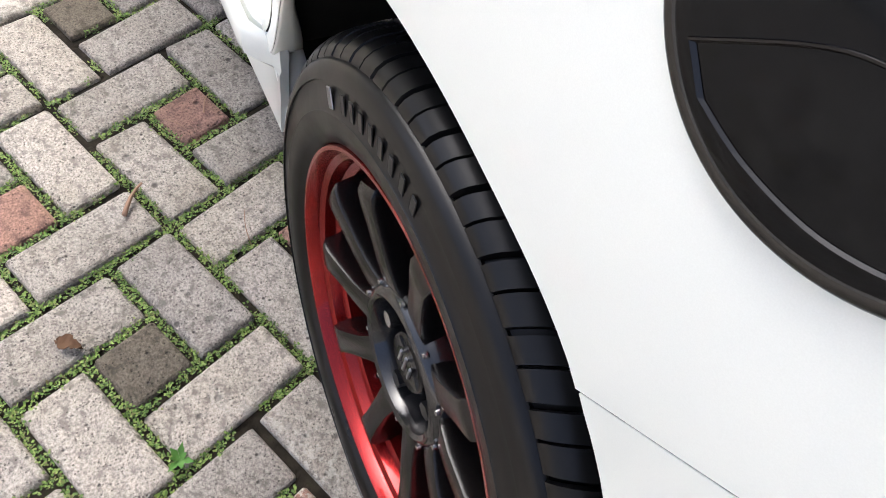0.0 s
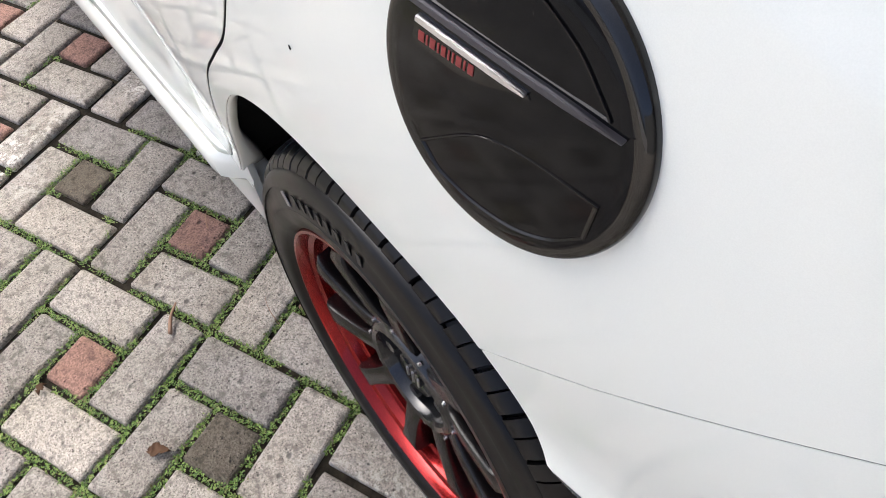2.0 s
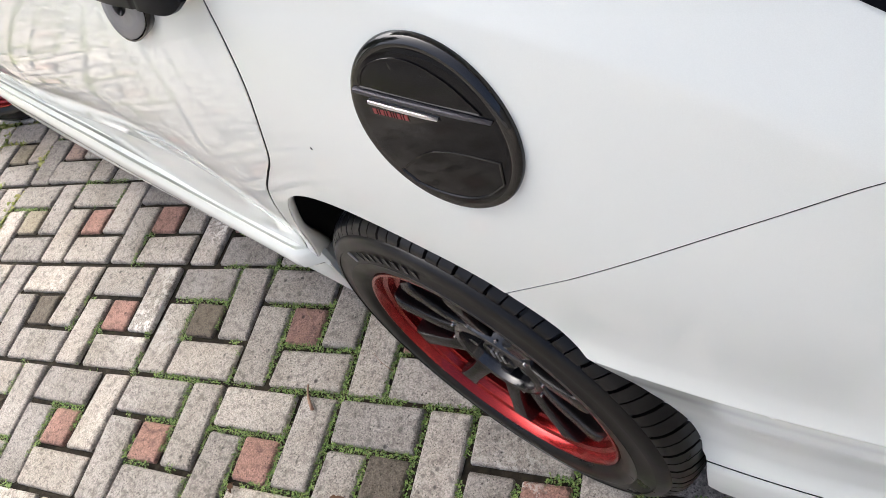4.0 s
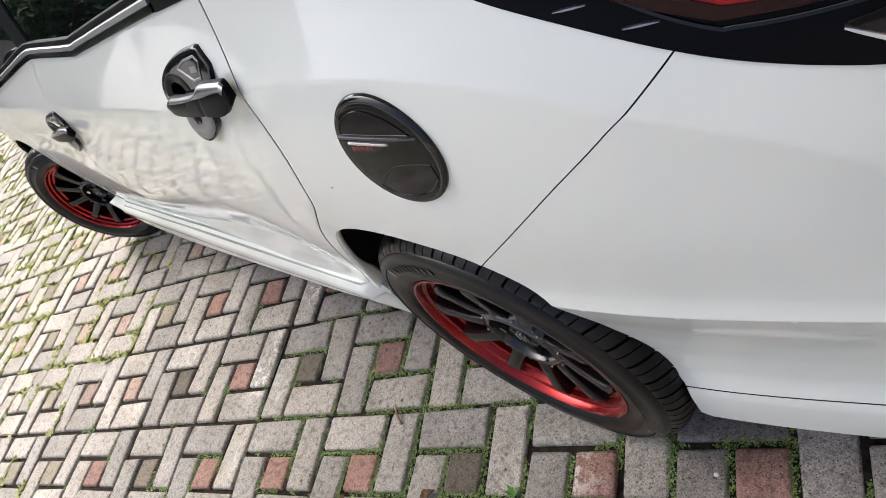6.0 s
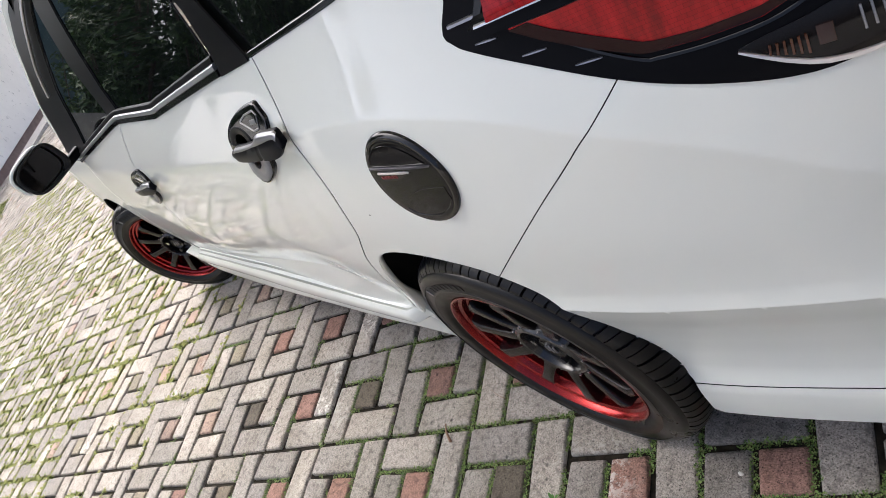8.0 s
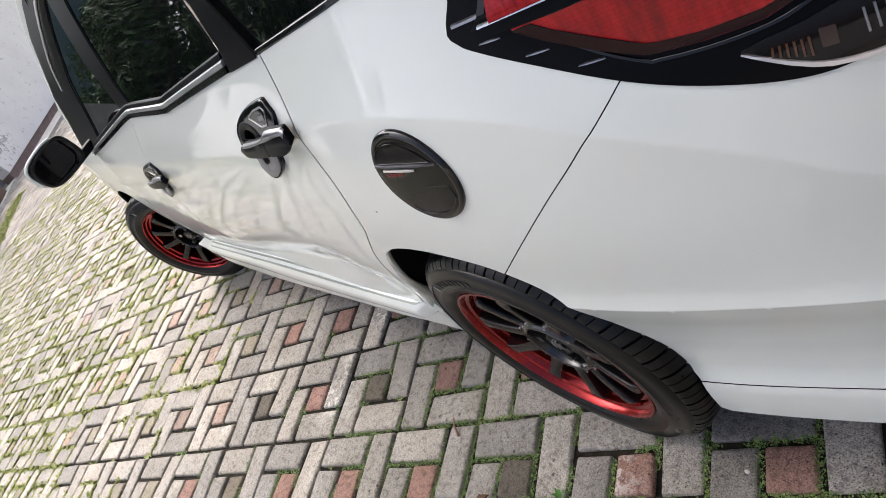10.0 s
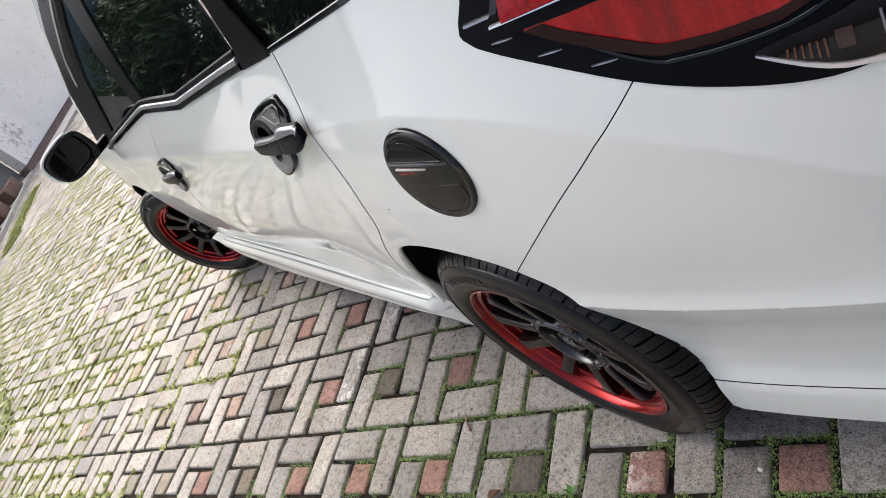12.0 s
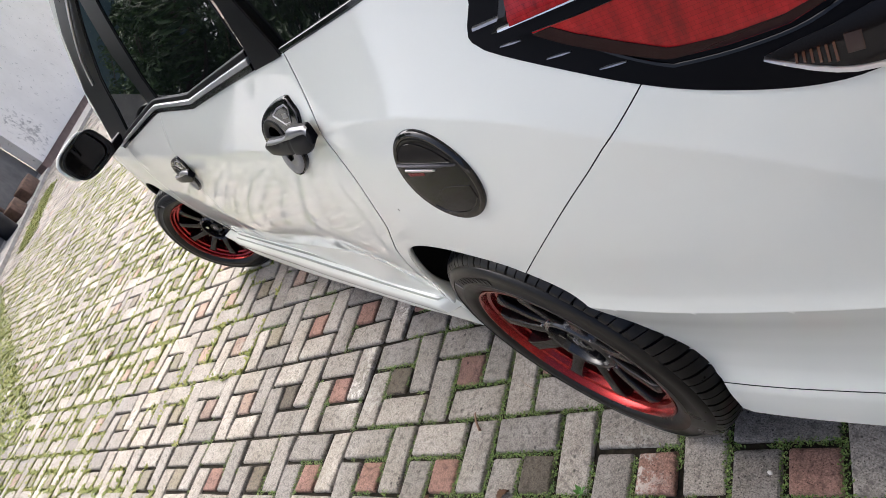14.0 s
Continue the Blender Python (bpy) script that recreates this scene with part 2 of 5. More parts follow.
def curve(xs, ys):
    """A smooth, unwiggling curve through the given values."""
    m = slopes(xs, ys)

    def f(x):
        x = max(xs[0], min(xs[-1], x))
        i = next((k for k in range(len(xs) - 2) if x < xs[k + 1]), len(xs) - 2)
        h = xs[i + 1] - xs[i]
        t = (x - xs[i]) / h
        return (2 * t ** 3 - 3 * t ** 2 + 1) * ys[i] + (t ** 3 - 2 * t ** 2 + t) * h * m[i] + (-2 * t ** 3 + 3 * t ** 2) * ys[i + 1] + (t ** 3 - t ** 2) * h * m[i + 1]
    return f


def smooth(a, b, x):
    t = max(0.0, min(1.0, (x - a) / (b - a)))
    return t * t * (3 - 2 * t)


# section of the side (inward offset over height) and of the bumper below its ledge
side_section = curve([0.10, 0.20, 0.30, 0.40, 0.50, 0.57, 0.64, 0.70, 0.76, 0.81, 0.86, 0.91, 0.946, 1.05, 1.12, 1.20, 1.35, 1.55],
                     [0.020, 0.004, -0.008, -0.020, -0.030, -0.035, -0.0355, -0.034, -0.030, -0.025, -0.017, -0.006, 0.005, 0.060, 0.096, 0.135, 0.208, 0.316])
LEDGE = 0.581
flare_section = curve([0.581, 0.594, 0.62, 0.66, 0.70, 0.74], [-0.0410, -0.0372, -0.0330, -0.0318, -0.0320, -0.0315])
lower_section = curve([0.20, 0.245, 0.300, 0.320, 0.335, 0.36, 0.40, 0.45, 0.50, 0.55, 0.581], [-0.030, -0.030, -0.027, -0.022, -0.017, -0.0115, -0.0100, -0.0140, -0.0220, -0.0340, -0.0410])


def bumper_section(z):
    return flare_section(z) if z > LEDGE else lower_section(z)


shoulder = curve([-0.45, -0.20, -0.05, 0.064, 0.172, 0.289, 0.405, 0.531, 0.605, 0.676, 0.761, 0.95, 1.2], [0.93, 0.965, 0.985, 0.995, 0.994, 0.981, 0.957, 0.909, 0.880, 0.844, 0.788, 0.70, 0.66])
# plan of the rear end: heading (radians) over the length of the skin
heading = curve([0.00, 0.20, 0.36, 0.50, 0.62, 0.70, 0.80, 0.92, 1.02, 1.10], [0.0, 0.09, 0.165, 0.235, 0.265, 0.31, 0.50, 1.0, 1.45, 1.5708])
PLAN = [(0.0, 0.0)]
for _i in range(1, 401):
    _a = heading((_i - 0.5) * 0.005)
    PLAN.append((PLAN[-1][0] + 0.005 * math.cos(_a), PLAN[-1][1] + 0.005 * math.sin(_a)))


scoop_line = curve([-2.0, -1.7, -1.4, -1.1, -0.8, -0.6, -0.4, -0.2], [0.375, 0.385, 0.412, 0.448, 0.477, 0.482, 0.468, 0.44])


def scoop(s, z):
    """The doors draw in towards a sharp line low on their side, below which they kick out again."""
    f = smooth(-0.24, -0.72, s) * smooth(-2.0, -1.05, s)
    if f == 0:
        return 0.0
    line = scoop_line(s)
    u = z - line
    h = 0.20 * (line - 0.36)
    if u > 0:
        return f * h * math.exp(-(u / 0.13) ** 2)
    return f * (h + 0.27 * max(u, 0.345 - line))


def offset(s, z):
    d = (side_section(z - 0.036) + 2 * side_section(z - 0.018) + 2 * side_section(z) + 2 * side_section(z + 0.018) + side_section(z + 0.036)) / 8
    # the bumper's own section, fading in behind the wheel
    k = smooth(0.10, 0.30, s)
    if k > 0 and z < 0.74:
        d += k * (bumper_section(z) - d)
    d += 0.013 * smooth(-0.05, -0.80, s) * smooth(0.55, 0.80, z)                                           # the upper side narrows forward
    f = max(0.0, -2.75 - s)
    return d + 0.55 * f * f                                                                                # the nose curves in


def crease(s, z):
    """The sharp shoulder over the fuel lid, running down to the bumper's corner: a ridge with flat flanks."""
    u = z - shoulder(s)
    return smooth(-0.30, 0.02, s) * (0.008 * math.exp(-(u / 0.15) ** 2) - 0.020 * math.exp(-math.hypot(u, 0.0035) / 0.10))


def relief(s, z):
    return crease(s, z) + scoop(s, z)


def body_xyz(s, z, out=0.0, ridge=True):
    if s <= 0:
        x, y, a = s, 0.0, 0.0
    else:
        i = min(int(s / 0.005), 399)
        t = s / 0.005 - i
        a = heading(s)
        x, y = (PLAN[i][k] + (PLAN[i + 1][k] - PLAN[i][k]) * t for k in (0, 1))
    d = offset(s, z) - out + (relief(s, z) if ridge else 0.0)
    return x - math.sin(a) * d, y + math.cos(a) * d, z


def body(s, z, out=0.0):
    """The place on the body s metres along its skin and at height z, 'out' metres proud of the paint."""
    return Vector(body_xyz(s, z, out))


def body_normal(s, z):
    e = 0.0012
    n = (body(s + e, z) - body(s - e, z)).cross(body(s, z + e) - body(s, z - e))
    return n.normalized()


# gently averaged directions of the skin, so that reflections run without ripples
NS0, NZ0, DS, DZ = -3.7, 0.08, 0.02, 0.01
_skin = np.array([[body_xyz(NS0 + DS * i, NZ0 + DZ * j, 0.0, False) for j in range(151)] for i in range(270)])
_nrm = np.cross(np.gradient(_skin, DS, axis=0), np.gradient(_skin, DZ, axis=1))
_nrm /= np.linalg.norm(_nrm, axis=2, keepdims=True)


def averaged(a, sigma, axis):
    r = int(3 * sigma) + 1
    w = np.exp(-0.5 * (np.arange(-r, r + 1) / sigma) ** 2)
    w /= w.sum()
    pad = [(0, 0)] * 3
    pad[axis] = (r, r)
    p = np.pad(a, pad, mode="edge")
    n = a.shape[axis]
    return sum(wk * np.take(p, np.arange(k, k + n), axis=axis) for k, wk in enumerate(w))


_long = averaged(_nrm, 7.0, 0)
_blend = np.clip((NS0 + DS * np.arange(270) + 0.30) / 0.35, 0, 1)[:, None, None]
_nrm = averaged(_long, 4.5, 1) * (1 - _blend) + averaged(averaged(_nrm, 4.5, 0), 2.4, 1) * _blend


def skin_normal(s, z):
    a, b = min(max((s - NS0) / DS, 0), 268.99), min(max((z - NZ0) / DZ, 0), 149.99)
    i, j = int(a), int(b)
    a, b = a - i, b - j
    n = (_nrm[i, j] * (1 - a) + _nrm[i + 1, j] * a) * (1 - b) + (_nrm[i, j + 1] * (1 - a) + _nrm[i + 1, j + 1] * a) * b
    n = Vector(n).normalized()
    if s > -2.25:
        e = 0.0012
        gz, gs = (relief(s, z + e) - relief(s, z - e)) / (2 * e), (relief(s + 0.01, z) - relief(s - 0.01, z)) / 0.02
        h = heading(max(s, 0.0))
        n = n / math.sqrt(max(0.2, 1 - n.z * n.z)) + Vector((gs * math.cos(h), gs * math.sin(h), gz))
        n.normalize()
    if s > 0.10 and z < 0.70:
        # the ledge of the bumper keeps its sharp edge
        k = smooth(0.10, 0.20, s) * smooth(0.70, 0.64, z)
        n = (n * (1 - k) + body_normal(s, z) * k).normalized()
    return n


def panel(name, loops, mat, parent, label="", step=0.03, out=0.0, lip=0.012, place=body, normal=skin_normal, lines=()):
    """A body panel: outlines in (s, z), the first one outside, the rest holes. Its edges turn inward."""
    verts, edges, loop_ids = [], [], []
    for loop in loops:
        ids = []
        for p in loop:
            ids.append(len(verts))
            verts.append(Vector((p[0], p[1])))
        edges += [(ids[i], ids[(i + 1) % len(ids)]) for i in range(len(ids))]
        loop_ids.append(ids)

    def inside(p, loop):
        c = False
        for i in range(len(loop)):
            a, b = loop[i], loop[i - 1]
            if (a[1] > p[1]) != (b[1] > p[1]) and p[0] < (b[0] - a[0]) * (p[1] - a[1]) / (b[1] - a[1]) + a[0]:
                c = not c
        return c

    outer = loops[0]
    x0, x1 = min(p[0] for p in outer), max(p[0] for p in outer)
    z0, z1 = min(p[1] for p in outer), max(p[1] for p in outer)
    rim = [Vector((p[0], p[1])) for lp in loops for p in lp]
    from mathutils import kdtree
    kd = kdtree.KDTree(len(rim))
    for i, p in enumerate(rim):
        kd.insert((p.x, p.y, 0), i)
    kd.balance()
    extra = [Vector(p) for ln in lines for p in ln if inside(p, outer) and kd.find((p[0], p[1], 0))[2] > 0.004]
    verts += extra
    kd = kdtree.KDTree(len(rim) + len(extra))
    for i, p in enumerate(rim + extra):
        kd.insert((p.x, p.y, 0), i)
    kd.balance()
    nx, nz = max(1, round((x1 - x0) / step)), max(1, round((z1 - z0) / step))
    for i in range(nx + 1):
        for j in range(nz + 1):
            p = (x0 + (x1 - x0) * i / nx, z0 + (z1 - z0) * j / nz)
            if inside(p, outer) and not any(inside(p, h) for h in loops[1:]) and kd.find((p[0], p[1], 0))[2] > step * 0.4:
                verts.append(Vector(p))
    vo, eo, fo, *_ = geometry.delaunay_2d_cdt(verts, edges, [], 0, 1e-6)
    bm = bmesh.new()
    bv = [bm.verts.new(place(v.x, v.y, out)) for v in vo]
    kept = []
    for f in fo:
        c = sum((vo[i] for i in f), Vector((0, 0))) / len(f)
        if inside(c, outer) and not any(inside(c, h) for h in loops[1:]):
            if (vo[f[1]] - vo[f[0]]).cross(vo[f[2]] - vo[f[0]]) < 0:
                f = f[::-1]
            bm.faces.new([bv[i] for i in f])
            kept.append(f)
    nrm = {i: normal(vo[i].x, vo[i].y) for i in {i for f in kept for i in f}}
    front = set(bm.faces)
    if lip:
        rim_edges = [e for e in bm.edges if len(e.link_faces) == 1]
        near, far = {}, {}
        index = {v: i for i, v in enumerate(bv)}
        for e in rim_edges:
            for v in e.verts:
                if v not in near:
                    n = nrm[index[v]]
                    near[v] = bm.verts.new(v.co - n * 0.0012)
                    far[v] = bm.verts.new(v.co - n * lip)
        for e in rim_edges:
            f = e.link_faces[0]
            a, b = e.verts
            loop = next(l for l in f.loops if l.edge == e)
            if loop.vert != a:
                a, b = b, a
            bm.faces.new((b, a, near[a], near[b]))
            # inner flange is black, not paint: the gap's shade put into its colour
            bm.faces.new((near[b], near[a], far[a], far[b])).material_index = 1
    bm.verts.index_update()
    loose = [v for v in bm.verts if not v.link_faces]
    index = {v: i for i, v in enumerate(bv)}
    bmesh.ops.delete(bm, geom=loose, context="VERTS")
    bm.verts.index_update()
    custom = []
    bm.normal_update()
    for v in bm.verts:
        custom.append(nrm[index[v]] if v in index else v.normal.copy())
    ob = part(name, bm, mat, parent, label)
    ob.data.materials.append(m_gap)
    ob.data.normals_split_custom_set_from_vertices(custom)
    return ob


def ring(cx, cz, r, a0, a1, n=60):
    return [Vector((cx + r * math.cos(radians(a0 + (a1 - a0) * i / n)), cz + r * math.sin(radians(a0 + (a1 - a0) * i / n)))) for i in range(n + 1)]

# ---------------------------------------------------------------- the car
car = tagged(empty("car"), "glossy white compact van with black trim and red-rimmed wheels", "car")
WX, WY, WZ = 0.0372, -0.0369, 0.324          # rear wheel centre on the plane of its outer lip
FRONT = (-2.580, -0.041, 0.320)
FRONT_X = FRONT[0]

G = 0.0028                                  # half a panel gap
door_rear = spline([(-0.110, 1.104), (-0.098, 1.049), (-0.082, 0.985), (-0.070, 0.925), (-0.081, 0.855), (-0.128, 0.760), (-0.180, 0.704), (-0.228, 0.655),
                    (-0.258, 0.610), (-0.287, 0.550), (-0.325, 0.475), (-0.365, 0.41), (-0.400, 0.365)])
door_split = spline([(-1.278, 1.042), (-1.307, 1.014), (-1.347, 0.964), (-1.413, 0.897), (-1.539, 0.729), (-1.574, 0.605), (-1.659, 0.472), (-1.694, 0.358)])
bumper_seam = spline([(0.199, 0.665), (0.300, 0.746), (0.396, 0.820), (0.468, 0.872), (0.508, 0.902), (0.536, 0.921), (0.563, 0.940), (0.586, 0.957)])
lamp_low = spline([(0.388, 1.052), (0.406, 1.035), (0.504, 0.992), (0.583, 0.957), (0.642, 0.934), (0.712, 0.912), (0.755, 0.903), (0.784, 0.902), (0.850, 0.901), (1.020, 0.897)])
belt_low = spline([(-2.199, 0.937), (-1.873, 0.976), (-1.601, 1.008), (-1.320, 1.040), (-1.208, 1.045), (-0.890, 1.040), (-0.796, 1.045), (-0.265, 1.093), (-0.113, 1.104)], 0.03)
belt_rear = spline([(-0.113, 1.104), (0.049, 1.118), (0.207, 1.130), (0.322, 1.142)], 0.03)


def moved(line, ds, dz=0.0):
    return [Vector((p[0] + ds, p[1] + dz)) for p in line]


arch_line = spline([(-0.392, 0.340), (-0.368, 0.372), (-0.285, 0.503), (-0.237, 0.580), (-0.200, 0.632), (-0.155, 0.671), (-0.095, 0.697), (-0.030, 0.709), (0.040, 0.711), (0.110, 0.702), (0.160, 0.688),
                    (0.199, 0.665), (0.245, 0.622), (0.285, 0.560), (0.316, 0.480), (0.338, 0.405), (0.353, 0.350), (0.366, 0.312), (0.373, 0.280), (0.378, 0.250)], 0.012)
seam_at = min(range(len(arch_line)), key=lambda i: (arch_line[i] - bumper_seam[0]).length)
quarter = ([Vector((-0.398, 0.342))] + arch_line[:seam_at] + moved(bumper_seam, -0.0014)
           + [p for p in reversed(lamp_low) if p[0] < 0.578] + straight([(0.409, 1.082), (0.440, 1.181), (0.483, 1.459)])
           + straight([(0.417, 1.468), (0.359, 1.258), (0.332, 1.162)]) + list(reversed(belt_rear))[1:-1] + moved(door_rear, G))
SHOULDER = [[(-0.35 + 0.011 * i, shoulder(-0.35 + 0.011 * i) + u) for i in range(130)] for u in (-0.016, -0.009, -0.004, 0.0, 0.004, 0.009, 0.016)]
LEDGES = [[(0.15 + 0.011 * i, LEDGE + u) for i in range(90)] for u in (-0.010, -0.0017, 0.0017, 0.010)]
panel("quarter_panel", [quarter], m_paint, car, step=0.014, lines=SHOULDER + LEDGES)
REAR = 1.545                                # skin length at the middle of the tail
MID = 0.845                                 # the car's middle plane
bumper = ([p for p in arch_line[seam_at + 1:] if p[1] > 0.322] + straight([(0.363, 0.3162), (0.60, 0.3192), (REAR, 0.3192)], 0.02)
          + straight([(REAR, 0.35), (REAR, 0.895)], 0.03) + straight([(REAR - 0.03, 0.899), (1.03, 0.899)], 0.03)
          + [p for p in reversed(lamp_low) if p[0] > 0.592] + list(reversed(moved(bumper_seam, 0.0014))))
lip = straight([(0.364, 0.3150), (0.362, 0.270), (0.360, 0.232), (0.375, 0.222), (0.43, 0.223), (REAR, 0.223), (REAR, 0.3180), (0.60, 0.3180), (0.364, 0.3150)], 0.02)[:-1]
panel("bumper_lip", [lip], m_paint, car, "white lower lip of the bumper", step=0.012, out=0.002, lip=0.03)
panel("rear_bumper", [bumper], m_paint, car, step=0.012, lines=SHOULDER + LEDGES)
rear_door = (straight([(-1.689, 0.358), (-0.379, 0.373)], 0.02) + list(reversed(moved(door_rear, -G))) + list(reversed([p for p in belt_low if door_split[0][0] + 0.01 < p[0] < -0.125]))
             + moved(door_split, G))
SCOOPS = [[(-2.1 + 0.011 * i, scoop_line(-2.1 + 0.011 * i) + u) for i in range(160)] for u in (-0.012, -0.005, -0.0015, 0.0015, 0.005, 0.012)]
panel("rear_door", [rear_door], m_paint, car, step=0.014, lines=SCOOPS + SHOULDER)
front_door = (straight([(-2.134, 0.364), (-1.704, 0.358)], 0.02) + list(reversed(moved(door_split, -G))) + list(reversed([p for p in belt_low if belt_low[0][0] + 0.05 < p[0] < door_split[0][0] - 0.01]))
              + straight([(-2.151, 0.932), (-2.246, 0.770), (-2.138, 0.519)], 0.02))
panel("front_door", [front_door], m_paint, car, step=0.02, lines=SCOOPS)
FARCH = 0.385
fender = (straight([(-3.42, 0.28), (FRONT_X - FARCH - 0.03, 0.28)], 0.03) + ring(FRONT_X, 0.328, FARCH, 185, 2)
          + straight([(-2.148, 0.508), (-2.251, 0.770), (-2.158, 0.937)], 0.02)
          + straight([(-2.30, 0.942), (-2.72, 0.93), (-3.2, 0.84), (-3.42, 0.72)], 0.03))
panel("front_fender", [fender], m_paint, car)
# bonnet, screen and roof close the shell; only slivers of them show
bm = bmesh.new()
rows = []
for i in range(29):
    k = i / 28
    s_, z_ = -3.42 + 1.06 * k, 0.70 + 0.225 * smooth(0, 0.8, k)
    p = body(s_, z_)
    rows.append([bm.verts.new((p.x, p.y + 0.004 + w, z_ + 0.10 * math.sin(min(1.0, w / 0.5) * math.pi / 2))) for w in (0, 0.03, 0.1, 0.25, 0.5, MID - p.y - 0.004)])
for a, b in zip(rows, rows[1:]):
    for k in range(5):
        bm.faces.new((a[k], b[k], b[k + 1], a[k + 1]))
part("bonnet", bm, m_paint, car)
bm = bmesh.new()
rows = []
for i in range(25):
    k = i / 24
    s_ = -1.75 + 2.25 * k
    p = body(s_, 1.535)
    rows.append([bm.verts.new((p.x, p.y + w, 1.535 + 0.07 * math.sin(min(1.0, w / 0.5) * math.pi / 2) - 0.03 * (2 * k - 1) ** 2)) for w in (-0.004, 0.03, 0.1, 0.25, MID - p.y)])
for a, b in zip(rows, rows[1:]):
    for k in range(4):
        bm.faces.new((a[k], b[k], b[k + 1], a[k + 1]))
part("roof", bm, m_paint, car)

# black backing sheet added behind the panel gaps, standing in for their shade
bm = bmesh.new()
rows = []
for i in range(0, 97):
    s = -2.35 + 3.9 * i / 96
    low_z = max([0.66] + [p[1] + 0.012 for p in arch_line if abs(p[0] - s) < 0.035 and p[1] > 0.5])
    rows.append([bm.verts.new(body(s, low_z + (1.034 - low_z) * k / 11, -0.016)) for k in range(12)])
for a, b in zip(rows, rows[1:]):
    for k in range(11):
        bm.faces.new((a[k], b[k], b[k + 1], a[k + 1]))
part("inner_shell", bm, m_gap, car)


def strip(name, line, width, depth, mat, out=0.0, label="", parent=None):
    """A raised moulding along a line of (s, z) pairs: rounded, 'width' high, standing 'depth' proud."""
    bm = bmesh.new()
    prof = [(-0.5, -0.3), (-0.5, 0.6), (-0.38, 1.0), (0.38, 1.0), (0.5, 0.6), (0.5, -0.3)]
    rows = []
    for i, p in enumerate(line):
        a, b = Vector(line[max(i - 1, 0)]), Vector(line[min(i + 1, len(line) - 1)])
        d = (b - a).normalized()
        w = width(i / (len(line) - 1)) if callable(width) else width
        rows.append([bm.verts.new(body(p[0] - d[1] * w * u, p[1] + d[0] * w * u, out + depth * v)) for u, v in prof])
    for ra, rb in zip(rows, rows[1:]):
        for k in range(len(prof) - 1):
            bm.faces.new((ra[k], rb[k], rb[k + 1], ra[k + 1]))
    bm.faces.new(rows[0])
    bm.faces.new(rows[-1][::-1])
    return part(name, bm, mat, parent or car, label, smooth=False)


# belt mouldings: black foot, bright strip, black seal
bl = [p for p in belt_low if p[0] < -0.275]
strip("belt_moulding", moved(bl, 0, 0.006), 0.014, 0.006, m_gloss_black)
strip("chrome_strip", moved(bl, 0, 0.018), 0.011, 0.009, m_chrome, label="bright chrome strip under the windows")
strip("window_seal", moved(bl, 0, 0.030), 0.012, 0.006, m_black_plastic)
strip("quarter_window_seal", moved(belt_rear, 0, 0.006), 0.008, 0.004, m_gloss_black)


def poly_panel(name, pts, mat, out, label="", step=0.05, parent=None, lip=0.004, dense=0.02):
    loop = straight(list(pts) + [pts[0]], dense)[:-1]
    return panel(name, [loop], mat, parent or car, label, step, out, lip)


# side glass and pillars, set in from the door skins
upper_belt = moved(belt_low, 0, 0.034)
win = [p for p in upper_belt if p[0] < -0.295]
poly_panel("door_glass", [tuple(p) for p in win] + [(-0.491, 1.439), (-1.211, 1.464), (-1.480, 1.452), (-1.620, 1.410), (-1.760, 1.330), (-1.940, 1.200)], m_glass, -0.003, "dark tinted side window glass", dense=0.05)
poly_panel("quarter_glass", [(-0.20, 1.088), (0.045, 1.108), (0.202, 1.121), (0.313, 1.133), (0.352, 1.406), (-0.45, 1.427)], m_glass, -0.010, "dark tinted quarter window glass")
poly_panel("centre_pillar", [(-0.278, 1.090), (-0.122, 1.102), (-0.131, 1.116), (-0.229, 1.211), (-0.440, 1.439), (-0.544, 1.439), (-0.314, 1.210), (-0.283, 1.134)], m_black_plastic, 0.004, "matt black window pillar")
poly_panel("front_pillar", [(-2.32, 0.957), (-2.134, 0.957), (-1.950, 0.985), (-1.937, 1.042), (-1.926, 1.143), (-1.906, 1.192), (-1.818, 1.261), (-1.704, 1.340), (-1.579, 1.405), (-1.45, 1.445), (-1.30, 1.46), (-0.417, 1.468), (-0.371, 1.493), (-1.60, 1.505), (-1.948, 1.462), (-2.151, 1.377), (-2.415, 1.171), (-2.40, 0.983)], m_black_plastic, 0.003, "black window frame and rain visor")
poly_panel("windscreen_pillar", [(-2.368, 0.951), (-2.324, 0.953), (-2.404, 0.983), (-2.419, 1.171), (-2.155, 1.379), (-1.952, 1.464), (-1.60, 1.508), (-0.4, 1.508), (0.4, 1.505), (0.4, 1.54), (-1.6, 1.53), (-2.047, 1.482), (-2.185, 1.405), (-2.318, 1.290), (-2.482, 1.130)], m_paint, 0.002)
strip("visor_strip", spline([(-2.061, 1.189), (-2.008, 1.263), (-1.846, 1.348), (-1.655, 1.426), (-1.45, 1.47)], 0.04), 0.016, 0.008, m_chrome, 0.01)
poly_panel("quarter_light_frame", [(-1.345, 1.062), (-1.205, 1.066), (-1.262, 1.142), (-1.288, 1.244), (-1.296, 1.340), (-1.290, 1.452), (-1.47, 1.44), (-1.512, 1.395), (-1.507, 1.347), (-1.491, 1.228), (-1.402, 1.127)], m_black_plastic, 0.002)


